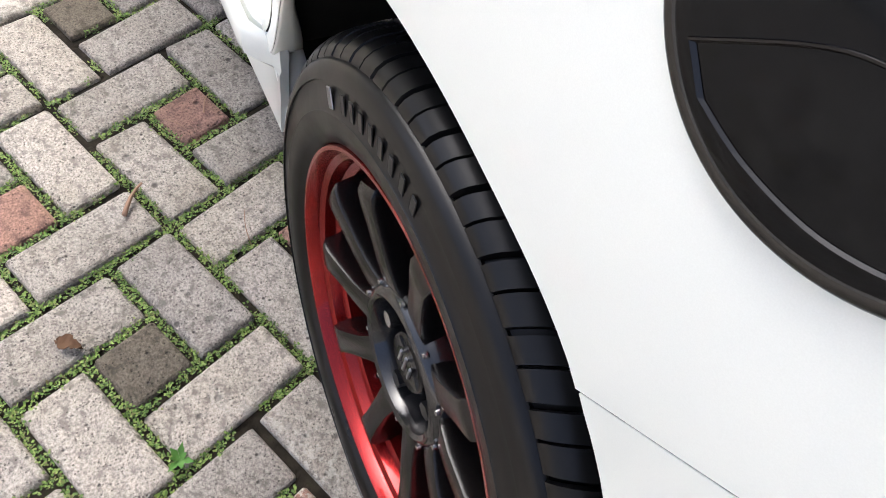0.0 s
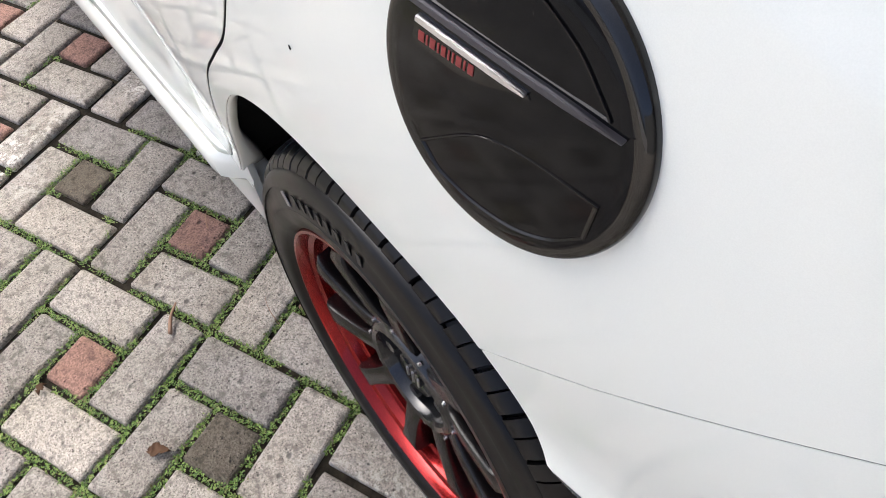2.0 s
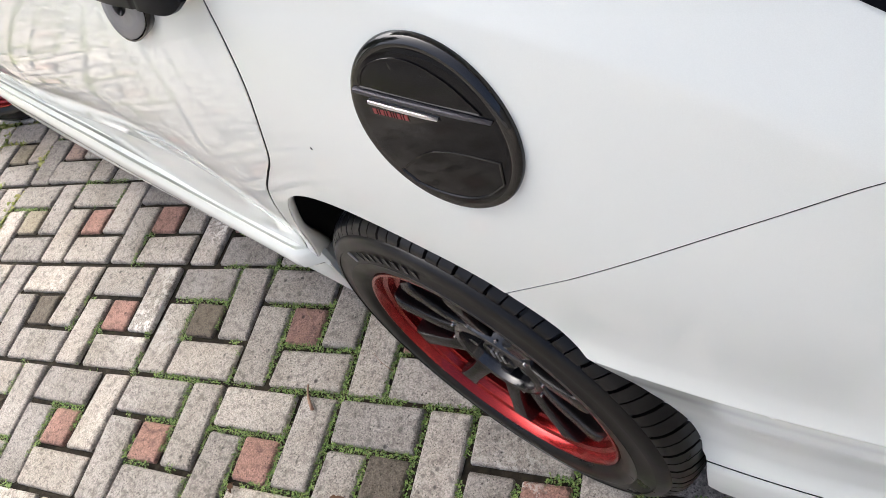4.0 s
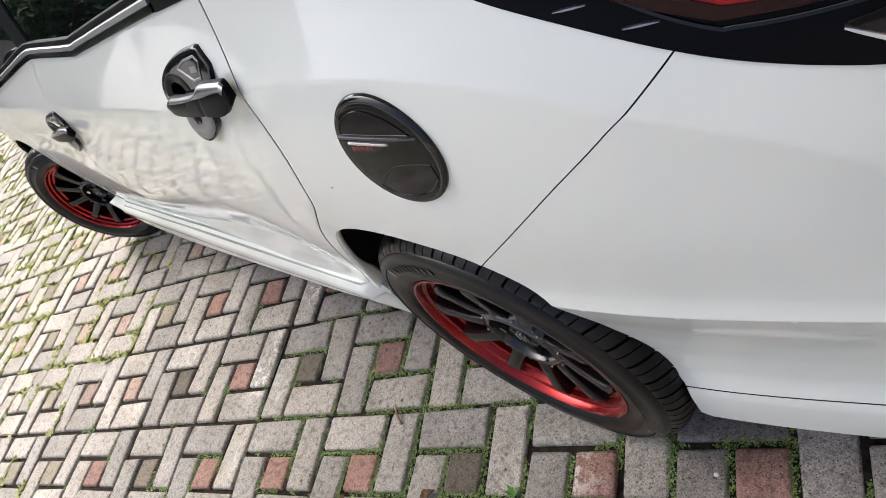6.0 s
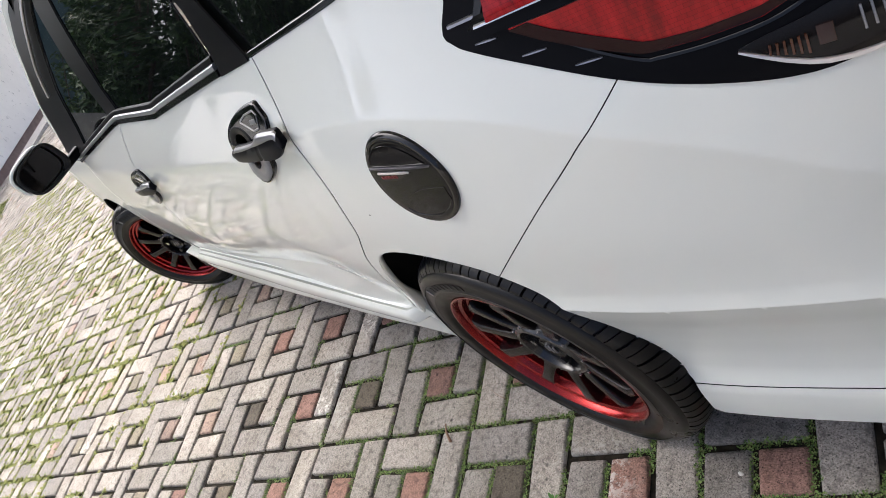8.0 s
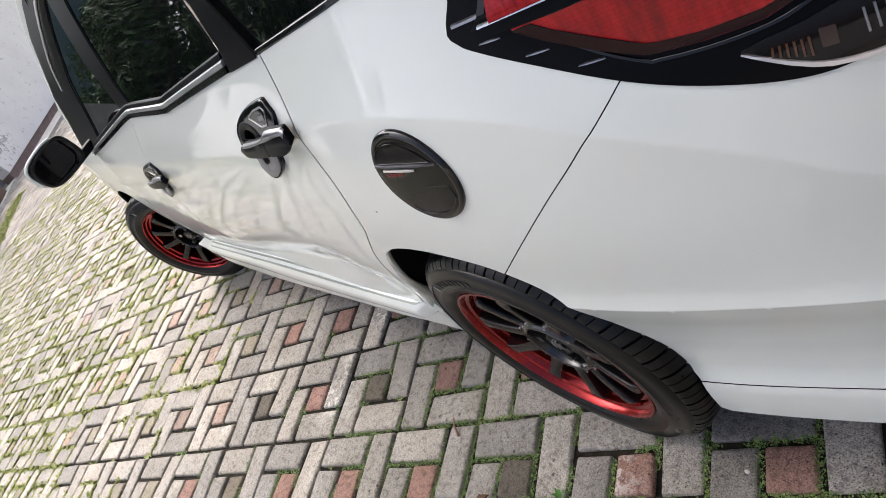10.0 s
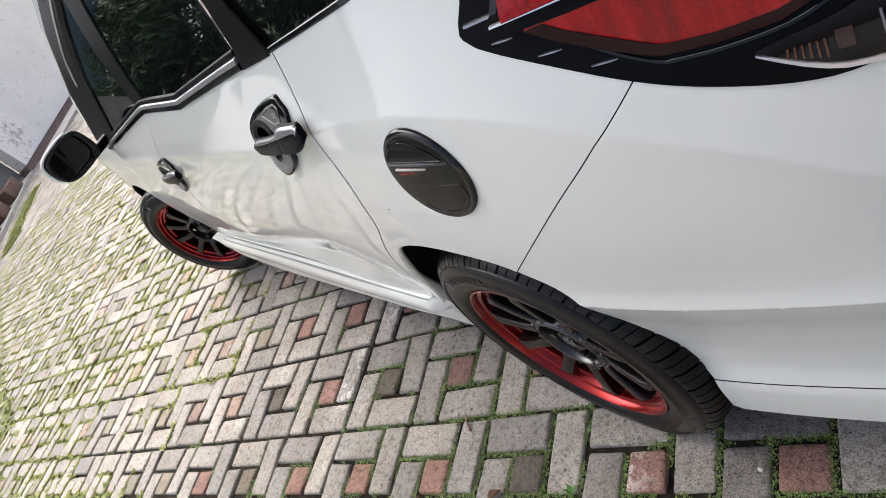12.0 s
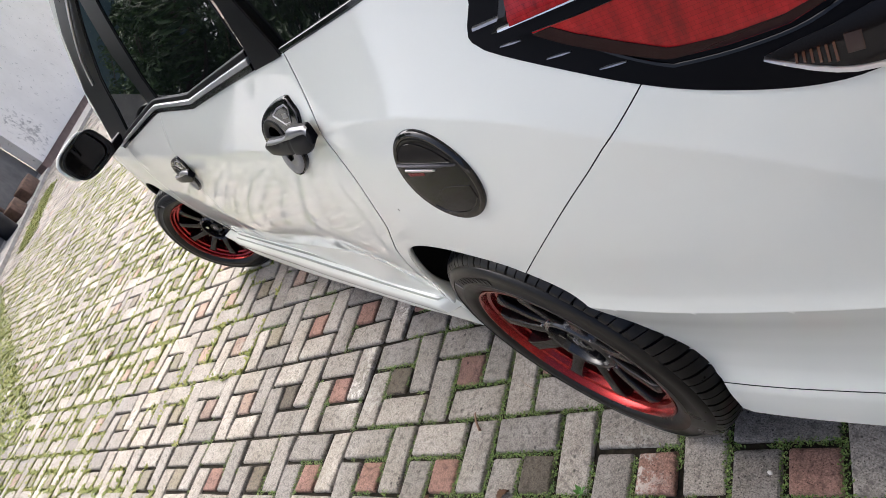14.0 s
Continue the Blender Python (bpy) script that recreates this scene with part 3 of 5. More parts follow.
# side skirt
def skirt():
    low = spline([(-2.322, 0.221), (-1.705, 0.219), (-1.278, 0.218), (-0.875, 0.217), (-0.557, 0.217), (-0.370, 0.216)], 0.04)
    mid = spline([(-2.165, 0.309), (-1.499, 0.325), (-1.133, 0.311), (-0.745, 0.313), (-0.368, 0.336)], 0.04)
    top = spline([(-2.100, 0.367), (-1.339, 0.392), (-0.982, 0.381), (-0.644, 0.370), (-0.372, 0.382)], 0.04)

    def at(line, k):
        f = k * (len(line) - 1)
        i = min(int(f), len(line) - 2)
        return line[i].lerp(line[i + 1], f - i)
    bm = bmesh.new()
    rows = []
    n = 80
    for i in range(n + 1):
        k = i / n
        l, m, t = at(low, k), at(mid, k), at(top, k)
        l = Vector((l[0], t[1] - (t[1] - l[1]) * (0.30 + 0.70 * smooth(0.0, 0.14, k))))     # the front end tapers
        end = smooth(0.955, 1.0, k)                   # drawn in to the edge of the wheel opening
        o = -0.036 + 0.012 * smooth(0.3, 0.9, k) + 0.022 * end
        ol = -0.034 + 0.024 * smooth(0.25, 1.0, k) + 0.011 * smooth(0.80, 1.0, k)
        g = 1 - 0.75 * smooth(0.955, 1.0, k)         # the ridges die away at the wheel
        h = t[1] - m[1]
        row = [(t[0], 0.034 - 0.030 * smooth(0.95, 1.0, k), t[1] + 0.012)]
        for dy, q in ((0.030, -0.10), (0.015, -0.02), (0.014, 0.32), (0.009, 0.32), (0.008, 0.02), (-0.002, 0.10), (-0.003, 0.42), (-0.008, 0.42), (-0.009, 0.14), (-0.017, 0.30), (-0.020, 0.45), (-0.021, 0.75), (-0.020, 1.01), (-0.019, 1.08)):
            row.append((t[0] + (m[0] - t[0]) * min(1, max(0, q)), o + dy * (g if dy > 0 else 1 - 0.7 * end), t[1] - q * h))
        row += [
               (m[0], ol - 0.014 + 0.010 * g, m[1] - 0.011), (l[0] * 0.5 + m[0] * 0.5, ol - 0.012 + 0.004 * g, l[1] * 0.5 + m[1] * 0.5), (l[0], ol - 0.012, l[1] + 0.018), (l[0], ol - 0.012, l[1] + 0.004), (l[0], ol + 0.003, l[1]), (l[0], 0.06 - 0.060 * smooth(0.94, 1.0, k), l[1] + 0.004)]
        rows.append([bm.verts.new(v) for v in row])
    for a, b in zip(rows, rows[1:]):
        for j in range(len(a) - 1):
            bm.faces.new((a[j], a[j + 1], b[j + 1], b[j]))
    bm.faces.new(rows[0])
    bm.faces.new(rows[-1][::-1])
    ob = part("side_skirt", bm, m_paint, car, "glossy white side skirt with a stepped ridge")
    ob.data.set_sharp_from_angle(angle=radians(25))
    return ob


skirt()


# wheel arches: black liners behind the openings, with the grey flap in front of the tyre
def liner(line, cx, cz):
    """The black arch lining: from the edge of the opening straight in, closed by a back sheet."""
    bm = bmesh.new()
    rows = []
    for p in line:
        e = body(p[0], max(0.24, p[1]), -0.003)
        d = Vector((p[0] - cx, p[1] - cz)).normalized()
        rows.append([bm.verts.new(v) for v in ((e.x, e.y, p[1]), (p[0] + 0.010 * d.x, e.y + 0.03, p[1] + 0.010 * d.y), (p[0] + 0.016 * d.x, 0.32, p[1] + 0.016 * d.y), (cx, 0.32, cz))])
    for a, b in zip(rows, rows[1:]):
        for k in range(3):
            bm.faces.new((a[k], b[k], b[k + 1], a[k + 1]))
    return part("wheel_liner", bm, m_liner, car, "black plastic wheel arch liner")


liner([p for p in arch_line if p[1] > 0.33], 0.034, 0.27)
liner(ring(FRONT_X, 0.328, FARCH, 200, -20), FRONT_X, 0.328)
# the painted return of the opening ahead of the tyre, widest at its foot
bm = bmesh.new()
rows = []
edge = spline([(-0.366, 0.235), (-0.378, 0.285), (-0.389, 0.325)], 0.012) + [p for p in arch_line if p[0] < -0.10 and p[1] > 0.33]
for p in edge:
    w = 0.004 + 0.030 * (1 - smooth(0.30, 0.54, p[1]))
    d = Vector((p[0] - 0.034, p[1] - 0.27)).normalized()
    e = body(p[0], max(0.26, p[1])).y
    rows.append([bm.verts.new((p[0] + r * d.x, y, p[1] + r * d.y)) for r, y in ((0.004, e + 0.0015), (-0.0015, e + 0.0015), (-0.0035, e + 0.004), (-0.0025, e + 0.010 + w * 0.5), (-0.001, e + 0.010 + w), (0.010, e + 0.012 + w))])
for a_, b_ in zip(rows, rows[1:]):
    for j in range(5):
        bm.faces.new((a_[j], b_[j], b_[j + 1], a_[j + 1]))
part("arch_return", bm, m_paint, car, "white painted return of the wheel arch")


# wheels
def wheel():
    w = new("wheel")
    w.parent = car
    R, L = WZ, 0.224
    bm = bmesh.new()
    add_lathe(bm, [(L - 0.014, 0.030), (L - 0.001, 0.008), (L + 0.004, -0.001), (L + 0.010, -0.004), (L + 0.011, -0.0055), (L + 0.024, -0.0085), (L + 0.033, -0.0092), (L + 0.034, -0.0078), (L + 0.059, -0.0045),
                   (L + 0.0595, -0.0065), (L + 0.0635, -0.0055), (L + 0.069, -0.0035), (L + 0.0735, -0.0005), (L + 0.0765, 0.0035), (L + 0.077, 0.0060), (R - 0.027, 0.010), (R - 0.019, 0.020), (R - 0.013, 0.034), (R - 0.009, 0.05), (R - 0.008, 0.165), (R - 0.016, 0.192), (R - 0.05, 0.206), (L, 0.19)], (0, 0, 0), 160)
    tyre = part("tyre", bm, m_rubber, w, "black road tyre with siped tread")
    tyre.data.set_sharp_from_angle(angle=radians(50))
    # tread: blocks raised between the grooves, split by slanted sipes
    bm = bmesh.new()
    n = 84
    for i in range(n):
        a0 = 2 * math.pi * i / n
        for stations, lag in ((((0.0045, 0.0215), (0.0085, 0.0150), (0.0145, 0.0098), (0.024, 0.0052), (0.038, 0.0022), (0.055, 0.0010)), 0.030), (((0.062, 0.0), (0.092, 0.0)), 0.02), (((0.099, 0.0), (0.130, 0.0)), 0.02), (((0.137, 0.0), (0.180, 0.006)), -0.03)):
            gap = (0.013 if i % 2 else 0.004) if stations[0][0] < 0.02 else 0.008
            da = 2 * math.pi / n - gap
            y0, y1 = stations[0][0], stations[-1][0]
            rows = []
            for y, drop in stations:
                sh = lag * (1 - 2 * (y - y0) / (y1 - y0))
                row = []
                for aa, inn in ((a0 + sh, 0.008), (a0 + sh + 0.002, 0.0), (a0 + da + sh - 0.002, 0.0), (a0 + da + sh, 0.008)):
                    r = R - drop - inn
                    row.append(bm.verts.new((r * math.cos(aa), y, r * math.sin(aa))))
                rows.append(row)
            for ra, rb in zip(rows, rows[1:]):
                for k in range(3):
                    bm.faces.new((ra[k], ra[k + 1], rb[k + 1], rb[k]))
            bm.faces.new(rows[0][::-1])
            bm.faces.new(rows[-1])
    tr = part("tread", bm, m_rubber, w)
    tr.data.set_sharp_from_angle(angle=radians(38))
    tagged(tr, kind="stuff")
    # sidewall marks: a bright square and a run of plain raised bars
    rr = L + 0.0465
    for k in range(8):
        a = radians(120 - 4.1 * k)
        bm = bmesh.new()
        add_box(bm, (rr * math.cos(a), -0.0075, rr * math.sin(a)), (0.0085, 0.0010, 0.017), Matrix.Rotation(-a + math.pi / 2, 3, "Y"), 0.0009, 1)
        part("raised_bar", bm, m_letter_tyre, w, "plain raised bar on the sidewall", False)
    bm = bmesh.new()
    a = radians(126.5)
    add_box(bm, (rr * math.cos(a), -0.0078, rr * math.sin(a)), (0.010, 0.002, 0.019), Matrix.Rotation(-a + math.pi / 2, 3, "Y"), 0.0008, 1)
    part("pale_mark", bm, m_silver, w, "pale square sidewall mark", False)
    # rim
    bm = bmesh.new()
    add_lathe(bm, [(L + 0.001, 0.012), (L + 0.002, 0.003), (L, -0.001), (L - 0.004, -0.001), (L - 0.007, 0.004), (L - 0.009, 0.014), (L - 0.016, 0.018), (L - 0.019, 0.030), (L - 0.028, 0.034), (L - 0.031, 0.060), (L - 0.036, 0.15), (L - 0.01, 0.18)], (0, 0, 0), 128)
    rim = part("rim", bm, m_red_rim, w, "metallic red stepped wheel rim")
    rim.data.set_sharp_from_angle(angle=radians(40))
    rd = L - 0.030
    # spokes
    for k in range(10):
        a = radians(17 + 36 * k)
        ca, sa = math.cos(a), math.sin(a)

        def at(r, t, y):
            return Vector((r * ca - t * sa, y, r * sa + t * ca))
        bm = bmesh.new()
        rows = []
        for r, hw, yf, yb in ((0.080, 0.0190, 0.026, 0.066), (0.092, 0.0160, 0.021, 0.062), (0.115, 0.0142, 0.016, 0.058), (0.150, 0.0140, 0.011, 0.054), (0.172, 0.0155, 0.0075, 0.052), (0.184, 0.0180, 0.0075, 0.052), (0.1915, 0.0180, 0.012, 0.052), (0.195, 0.0180, 0.030, 0.056)):
            rows.append([bm.verts.new(at(r, t, y)) for t, y in ((-hw + 0.004, yb), (-hw, yf + 0.010), (-hw, yf + 0.0035), (-hw + 0.001, yf + 0.001), (-hw + 0.0035, yf), (hw - 0.0035, yf), (hw - 0.001, yf + 0.001), (hw, yf + 0.0035), (hw, yf + 0.010), (hw - 0.004, yb))])
        for ra, rb in zip(rows, rows[1:]):
            for j in range(9):
                bm.faces.new((ra[j], ra[j + 1], rb[j + 1], rb[j]))
        bm.faces.new(rows[0])
        bm.faces.new(rows[-1][::-1])
        part("spoke", bm, m_spoke, w).data.set_sharp_from_angle(angle=radians(32))
        bm = bmesh.new()
        a2 = a + math.pi / 10
        bmesh.ops.create_cone(bm, cap_ends=True, segments=8, radius1=0.0042, radius2=0.0034, depth=0.010,
                              matrix=Matrix.Translation(((rd - 0.001) * math.cos(a2), 0.046, (rd - 0.001) * math.sin(a2))) @ Matrix.Rotation(-a2, 4, "Y") @ Matrix.Rotation(radians(-90), 4, "Y"))
        part("rivet", bm, m_steel, w, smooth=False)
    for k in range(10):
        a = radians(35 + 36 * k)
        bm = bmesh.new()
        bmesh.ops.create_cone(bm, cap_ends=True, segments=10, radius1=0.0034, radius2=0.0026, depth=0.004, matrix=Matrix.Translation((0.0865 * math.cos(a), 0.0225, 0.0865 * math.sin(a))) @ Matrix.Rotation(radians(90), 4, "X"))
        part("stud", bm, m_steel, w, smooth=False)
    # hub bowl, nuts, cap
    bm = bmesh.new()
    add_lathe(bm, [(0.090, 0.060), (0.087, 0.030), (0.081, 0.0205), (0.075, 0.0180), (0.070, 0.0205), (0.067, 0.028), (0.064, 0.055), (0.030, 0.058), (0.0295, 0.060)], (0, 0, 0), 72)
    hub = part("hub", bm, m_hub, w, "glossy black wheel hub bowl")
    hub.data.set_sharp_from_angle(angle=radians(40))
    for k in range(4):
        a = radians(84 + 90 * k)
        bm = bmesh.new()
        bmesh.ops.create_cone(bm, cap_ends=True, segments=6, radius1=0.0105, radius2=0.0095, depth=0.024,
                              matrix=Matrix.Translation((0.050 * math.cos(a), 0.040, 0.050 * math.sin(a))) @ Matrix.Rotation(radians(90), 4, "X"))
        part("wheel_nut", bm, m_steel if k == 1 else m_satin_black, w, smooth=False)
    bm = bmesh.new()
    add_lathe(bm, [(0.034, 0.062), (0.033, 0.034), (0.030, 0.029), (0.0290, 0.031), (0.012, 0.0285), (0.0005, 0.028)], (0, 0, 0), 40)
    cap = part("centre_cap", bm, m_gloss_black, w, "black centre cap with plain raised bars")
    for t, l in ((-0.011, 0.020), (0.0, 0.026), (0.011, 0.020)):
        bm = bmesh.new()
        add_box(bm, (t, 0.028, 0), (0.0045, 0.003, l), None, 0.001, 1)
        part("cap_bar", bm, m_silver, cap, smooth=False)
    # brake drum behind
    bm = bmesh.new()
    add_lathe(bm, [(0.001, 0.085), (0.115, 0.085), (0.125, 0.095), (0.125, 0.15)], (0, 0, 0), 48)
    part("brake_drum", bm, m_liner, w)
    return w


rear_wheel = wheel()
rear_wheel.matrix_basis = pose(WX, WY, WZ, -2.6, 0, 0)
copy_thing(rear_wheel, pose(*FRONT, 0, 24, 28.2))


# fuel lid cover
def lid():
    cs, cz, rs, rz = 0.2022, 0.8950, 0.0845, 0.0803

    def at(u, v, out):
        return body(cs + u * rs, cz + v * rz, out)
    base = new("fuel_cover")
    base.parent = car
    bm = bmesh.new()
    rows = []
    for r, out in ((0.93, 0.0066), (0.90, 0.0073), (0.82, 0.0074), (0.6, 0.0076), (0.3, 0.0078)):
        rows.append([bm.verts.new(at(r * math.cos(2 * math.pi * i / 72), r * math.sin(2 * math.pi * i / 72), out)) for i in range(72)])
    for a, b in zip(rows, rows[1:]):
        for i in range(72):
            j = (i + 1) % 72
            bm.faces.new((a[i], a[j], b[j], b[i]))
    bm.faces.new(rows[-1])
    part("dish", bm, m_lid, base, "glossy black oval fuel lid cover")
    bm = bmesh.new()
    rows = []
    for r, out in ((1.0, 0.0), (1.002, 0.0024), (0.996, 0.0040), (0.988, 0.0050), (0.968, 0.0068), (0.945, 0.0076), (0.925, 0.0077), (0.905, 0.0072)):
        rows.append([bm.verts.new(at(r * math.cos(2 * math.pi * i / 96), r * math.sin(2 * math.pi * i / 96), out)) for i in range(96)])
    for a, b in zip(rows, rows[1:]):
        for i in range(96):
            j = (i + 1) % 96
            bm.faces.new((a[i], a[j], b[j], b[i]))
    part("rim", bm, m_rim_black, base, "bevelled glossy black rim")

    def loop(pts, step=0.004):
        return spline(pts, step)
    up = [(-0.064, 0.033), (-0.059, 0.044), (-0.043, 0.056), (-0.019, 0.063), (0.007, 0.062), (0.035, 0.050), (0.052, 0.036), (0.060, 0.028)]
    low = [(0.066, -0.014), (0.036, -0.013), (0.010, -0.015), (-0.014, -0.023), (-0.049, -0.049)]
    for name, edge, close in (("upper_window", up, None), ("lower_window", low, [(-0.035, -0.060), (-0.01, -0.064), (0.02, -0.062), (0.045, -0.052), (0.064, -0.036)])):
        line = loop(edge) + (loop(close) if close else [])
        n = len(line)
        bm = bmesh.new()
        c = sum((Vector(p) for p in line), Vector((0, 0))) / n
        rings = []
        for f, out in ((1.0, 0.0066), (0.985, 0.0072), (0.95, 0.0062)):
            rings.append([bm.verts.new(body(cs + c.x + (p[0] - c.x) * f, cz + c.y + (p[1] - c.y) * f, out + 0.0015)) for p in line])
        for a, b in zip(rings, rings[1:]):
            for i in range(n):
                j = (i + 1) % n
                bm.faces.new((a[i], b[i], b[j], a[j]) if close else (a[i], a[j], b[j], b[i]))
        x0, x1 = min(p[0] for p in line), max(p[0] for p in line)
        k = 4
        inner = [Vector((c.x + (p[0] - c.x) * 0.95, c.y + (p[1] - c.y) * 0.95)) for p in line]

        def span(x):
            zs = []
            for a, b in zip(inner, inner[1:] + inner[:1]):
                if (a.x - x) * (b.x - x) <= 0 and a.x != b.x:
                    zs.append(a.y + (b.y - a.y) * (x - a.x) / (b.x - a.x))
            return (min(zs), max(zs)) if len(zs) > 1 else (c.y, c.y)
        # facets of the smoked insert: an uneven net of flat, slanted faces
        rf = random.Random(len(name))
        cols = []
        for q in range(9):
            x = x0 + (x1 - x0) * (0.03 + 0.94 * (q + (rf.uniform(-0.22, 0.22) if 0 < q < 8 else 0)) / 8)
            z0, z1 = span(x)
            thick = 1 if z1 - z0 > 0.006 else 0
            col = []
            for t in (0, 0.3 + 0.15 * rf.random(), 0.68 + 0.1 * rf.random(), 1):
                lean = 0.012 * (t - 0.5) if 0 < q < 8 else 0.0
                col.append(bm.verts.new(body(cs + x - lean, cz + z0 + (z1 - z0) * t, 0.0050 + thick * (0.0021 if q % 2 else 0.0) + thick * rf.uniform(-0.0002, 0.0006))))
            cols.append(col)
        for q, (a, b) in enumerate(zip(cols, cols[1:])):
            for t in range(3):
                if (q + t) % 2:
                    bm.faces.new((a[t], b[t], b[t + 1]))
                    bm.faces.new((a[t], b[t + 1], a[t + 1]))
                else:
                    bm.faces.new((a[t], b[t], a[t + 1]))
                    bm.faces.new((b[t], b[t + 1], a[t + 1]))
        part(name, bm, m_smoke, base, "smoked faceted insert", smooth=False)
    for edge in (up, low):
        strip("insert_edge", [(cs + p[0], cz + p[1]) for p in loop(edge)], 0.0010, 0.0009, m_gloss_black, 0.0078, "fine glossy black edge", base)
    strip("long_trim", straight([(cs - 0.0700, cz + 0.0302), (cs + 0.0685, cz + 0.0242)], 0.01), lambda k: 0.0038 * (1 - 0.75 * smooth(0.75, 1, k)), 0.0034, m_gunmetal, 0.0074, "satin gunmetal trim strip", base)
    strip("short_trim", straight([(cs - 0.0565, cz + 0.0212), (cs + 0.0165, cz + 0.0180)], 0.01), lambda k: 0.0034 * (1 - 0.6 * smooth(0.8, 1, k)), 0.003, m_chrome, 0.0074, "bright chrome trim strip", base)
    # smoked badge plate hanging under the short strip
    plate = spline([(-0.0575, 0.0195), (-0.0590, 0.0130), (-0.0575, 0.0085), (-0.0430, 0.0070), (-0.0260, 0.0062), (-0.0080, 0.0095), (0.0080, 0.0145), (0.0190, 0.0165)], 0.004)
    plate += straight([(0.0170, 0.0178), (-0.0560, 0.0200)], 0.006)
    panel("badge_plate", [[(cs + a, cz + b) for a, b in plate]], m_smoke, base, "smoked plate under the short trim strip", 0.006, 0.0086, 0.003)
    x = cs - 0.0545
    for w in (0.0040, 0.0012, 0.0036, 0.0012, 0.0030, 0.0012, 0.0012, 0.0034, 0.0012, 0.0036):
        strip("red_mark", straight([(x, cz + 0.0128), (x + w, cz + 0.0128)], 0.002), 0.0052, 0.0004, m_letter, 0.0087, "small plain red bar", base)
        x += w + 0.0017
    return base


lid()


# tail lamp
lamp = new("tail_light")
lamp.parent = car
tagged(lamp, "black tail lamp unit with a red lens")
house = [p for p in lamp_low] + [Vector(p) for p in ((1.040, 1.020), (1.020, 1.320), (0.625, 1.412), (0.510, 1.391))] + list(reversed(straight([(0.393, 1.063), (0.409, 1.082), (0.440, 1.182), (0.483, 1.341)])))
panel("housing", [house], m_black_plastic, lamp, step=0.02, out=0.004, lip=0.012)


def lens_at(s, z, out):
    """The lenses lean out at the top, so that they face level rather than up."""
    return body(s, z, out + 0.36 * max(0.0, min(0.10, z - 0.97)))


def lens_normal(s, z):
    e = 0.004
    return (lens_at(s + e, z, 0) - lens_at(s - e, z, 0)).cross(lens_at(s, z + e, 0) - lens_at(s, z - e, 0)).normalized()


def lamp_piece(name, pts, mat, out, label=""):
    loop = straight(list(pts) + [pts[0]], 0.008)[:-1]
    return panel(name, [loop], mat, lamp, label, 0.02, out, 0.03, place=lens_at, normal=lens_normal)


lamp_piece("red_lens", [(0.503, 1.048), (0.531, 1.025), (0.580, 0.995), (0.622, 0.973), (0.632, 0.971), (0.679, 0.967), (0.734, 0.966), (0.765, 0.972), (0.83, 0.988), (0.87, 1.02), (0.88, 1.046), (0.70, 1.046), (0.56, 1.046)], m_red_lens, 0.008, "glossy red lamp lens")
lamp_piece("upper_lens", [(0.483, 1.063), (0.569, 1.063), (0.701, 1.063), (0.866, 1.065), (0.866, 1.238), (0.624, 1.273), (0.530, 1.211)], m_red_lens, 0.008, "glossy red lamp lens")
lamp_piece("clear_lens", [(0.706, 0.947), (0.724, 0.935), (0.754, 0.918), (0.784, 0.909), (0.83, 0.905), (0.92, 0.905), (0.94, 0.950), (0.85, 0.957), (0.793, 0.956), (0.762, 0.952), (0.729, 0.950)], m_dark_lens, 0.007, "smoked lens over an amber indicator")
for a, b, h_, w_, mat_, lab in ([(0.728 + 0.0058 * k, 0.9375 - 0.0012 * k, 0.0085 + 0.0016 * k, 0.0026, m_amber, "amber reflector rib") for k in range(6)]
                             + [(0.772, 0.934, 0.016, 0.013, m_brown_lens, "brown bulb cover behind the lens")]
                             + [(0.800 + 0.008 * k, 0.934, 0.020, 0.0022, m_silver, "silver reflector rib") for k in range(5)]):
    strip("indicator_rib", straight([(a, b - h_ / 2), (a + 0.002, b + h_ / 2)], 0.004), w_, 0.0012, mat_, 0.0074, lab, lamp)
lamp_piece("lens_border", [(0.503, 1.047), (0.531, 1.026), (0.580, 0.996), (0.622, 0.974), (0.632, 0.972), (0.679, 0.968), (0.734, 0.967), (0.765, 0.973), (0.765, 0.980), (0.734, 0.976), (0.682, 0.977), (0.640, 0.982), (0.628, 0.985), (0.588, 1.008), (0.548, 1.032), (0.528, 1.047)], m_dark_red, 0.0095, "dark red edge strip of the red lens")
strip("lens_ridge", spline([(0.480, 1.042), (0.525, 1.017), (0.575, 0.987), (0.618, 0.966), (0.632, 0.963), (0.680, 0.959), (0.736, 0.959), (0.775, 0.966), (0.84, 0.984)], 0.012), 0.0035, 0.0012, m_gloss_black, 0.0045, parent=lamp)
strip("clear_ridge", spline([(0.704, 0.945), (0.724, 0.933), (0.754, 0.916), (0.784, 0.907), (0.84, 0.903)], 0.012), lambda k: 0.0020 + 0.0034 * math.sin(math.pi * k), 0.003, m_chrome, 0.0055, parent=lamp)
strip("cross_bar", straight([(0.449, 1.054), (0.606, 1.051), (0.869, 1.054)], 0.02), 0.014, 0.028, m_black_plastic, 0.005, parent=lamp)
strip("bar_edge", straight([(0.459, 1.060), (0.575, 1.059)], 0.02), 0.0026, 0.0030, m_chrome, 0.031, "satin silver edge", lamp)
strip("front_edge", straight([(0.402, 1.059), (0.446, 1.059)], 0.01), 0.0035, 0.003, m_silver, 0.005, "satin silver edge", lamp)
strip("front_rib", straight([(0.449, 1.054), (0.466, 1.076), (0.501, 1.115)], 0.01), 0.012, 0.007, m_satin_black, 0.005, parent=lamp)
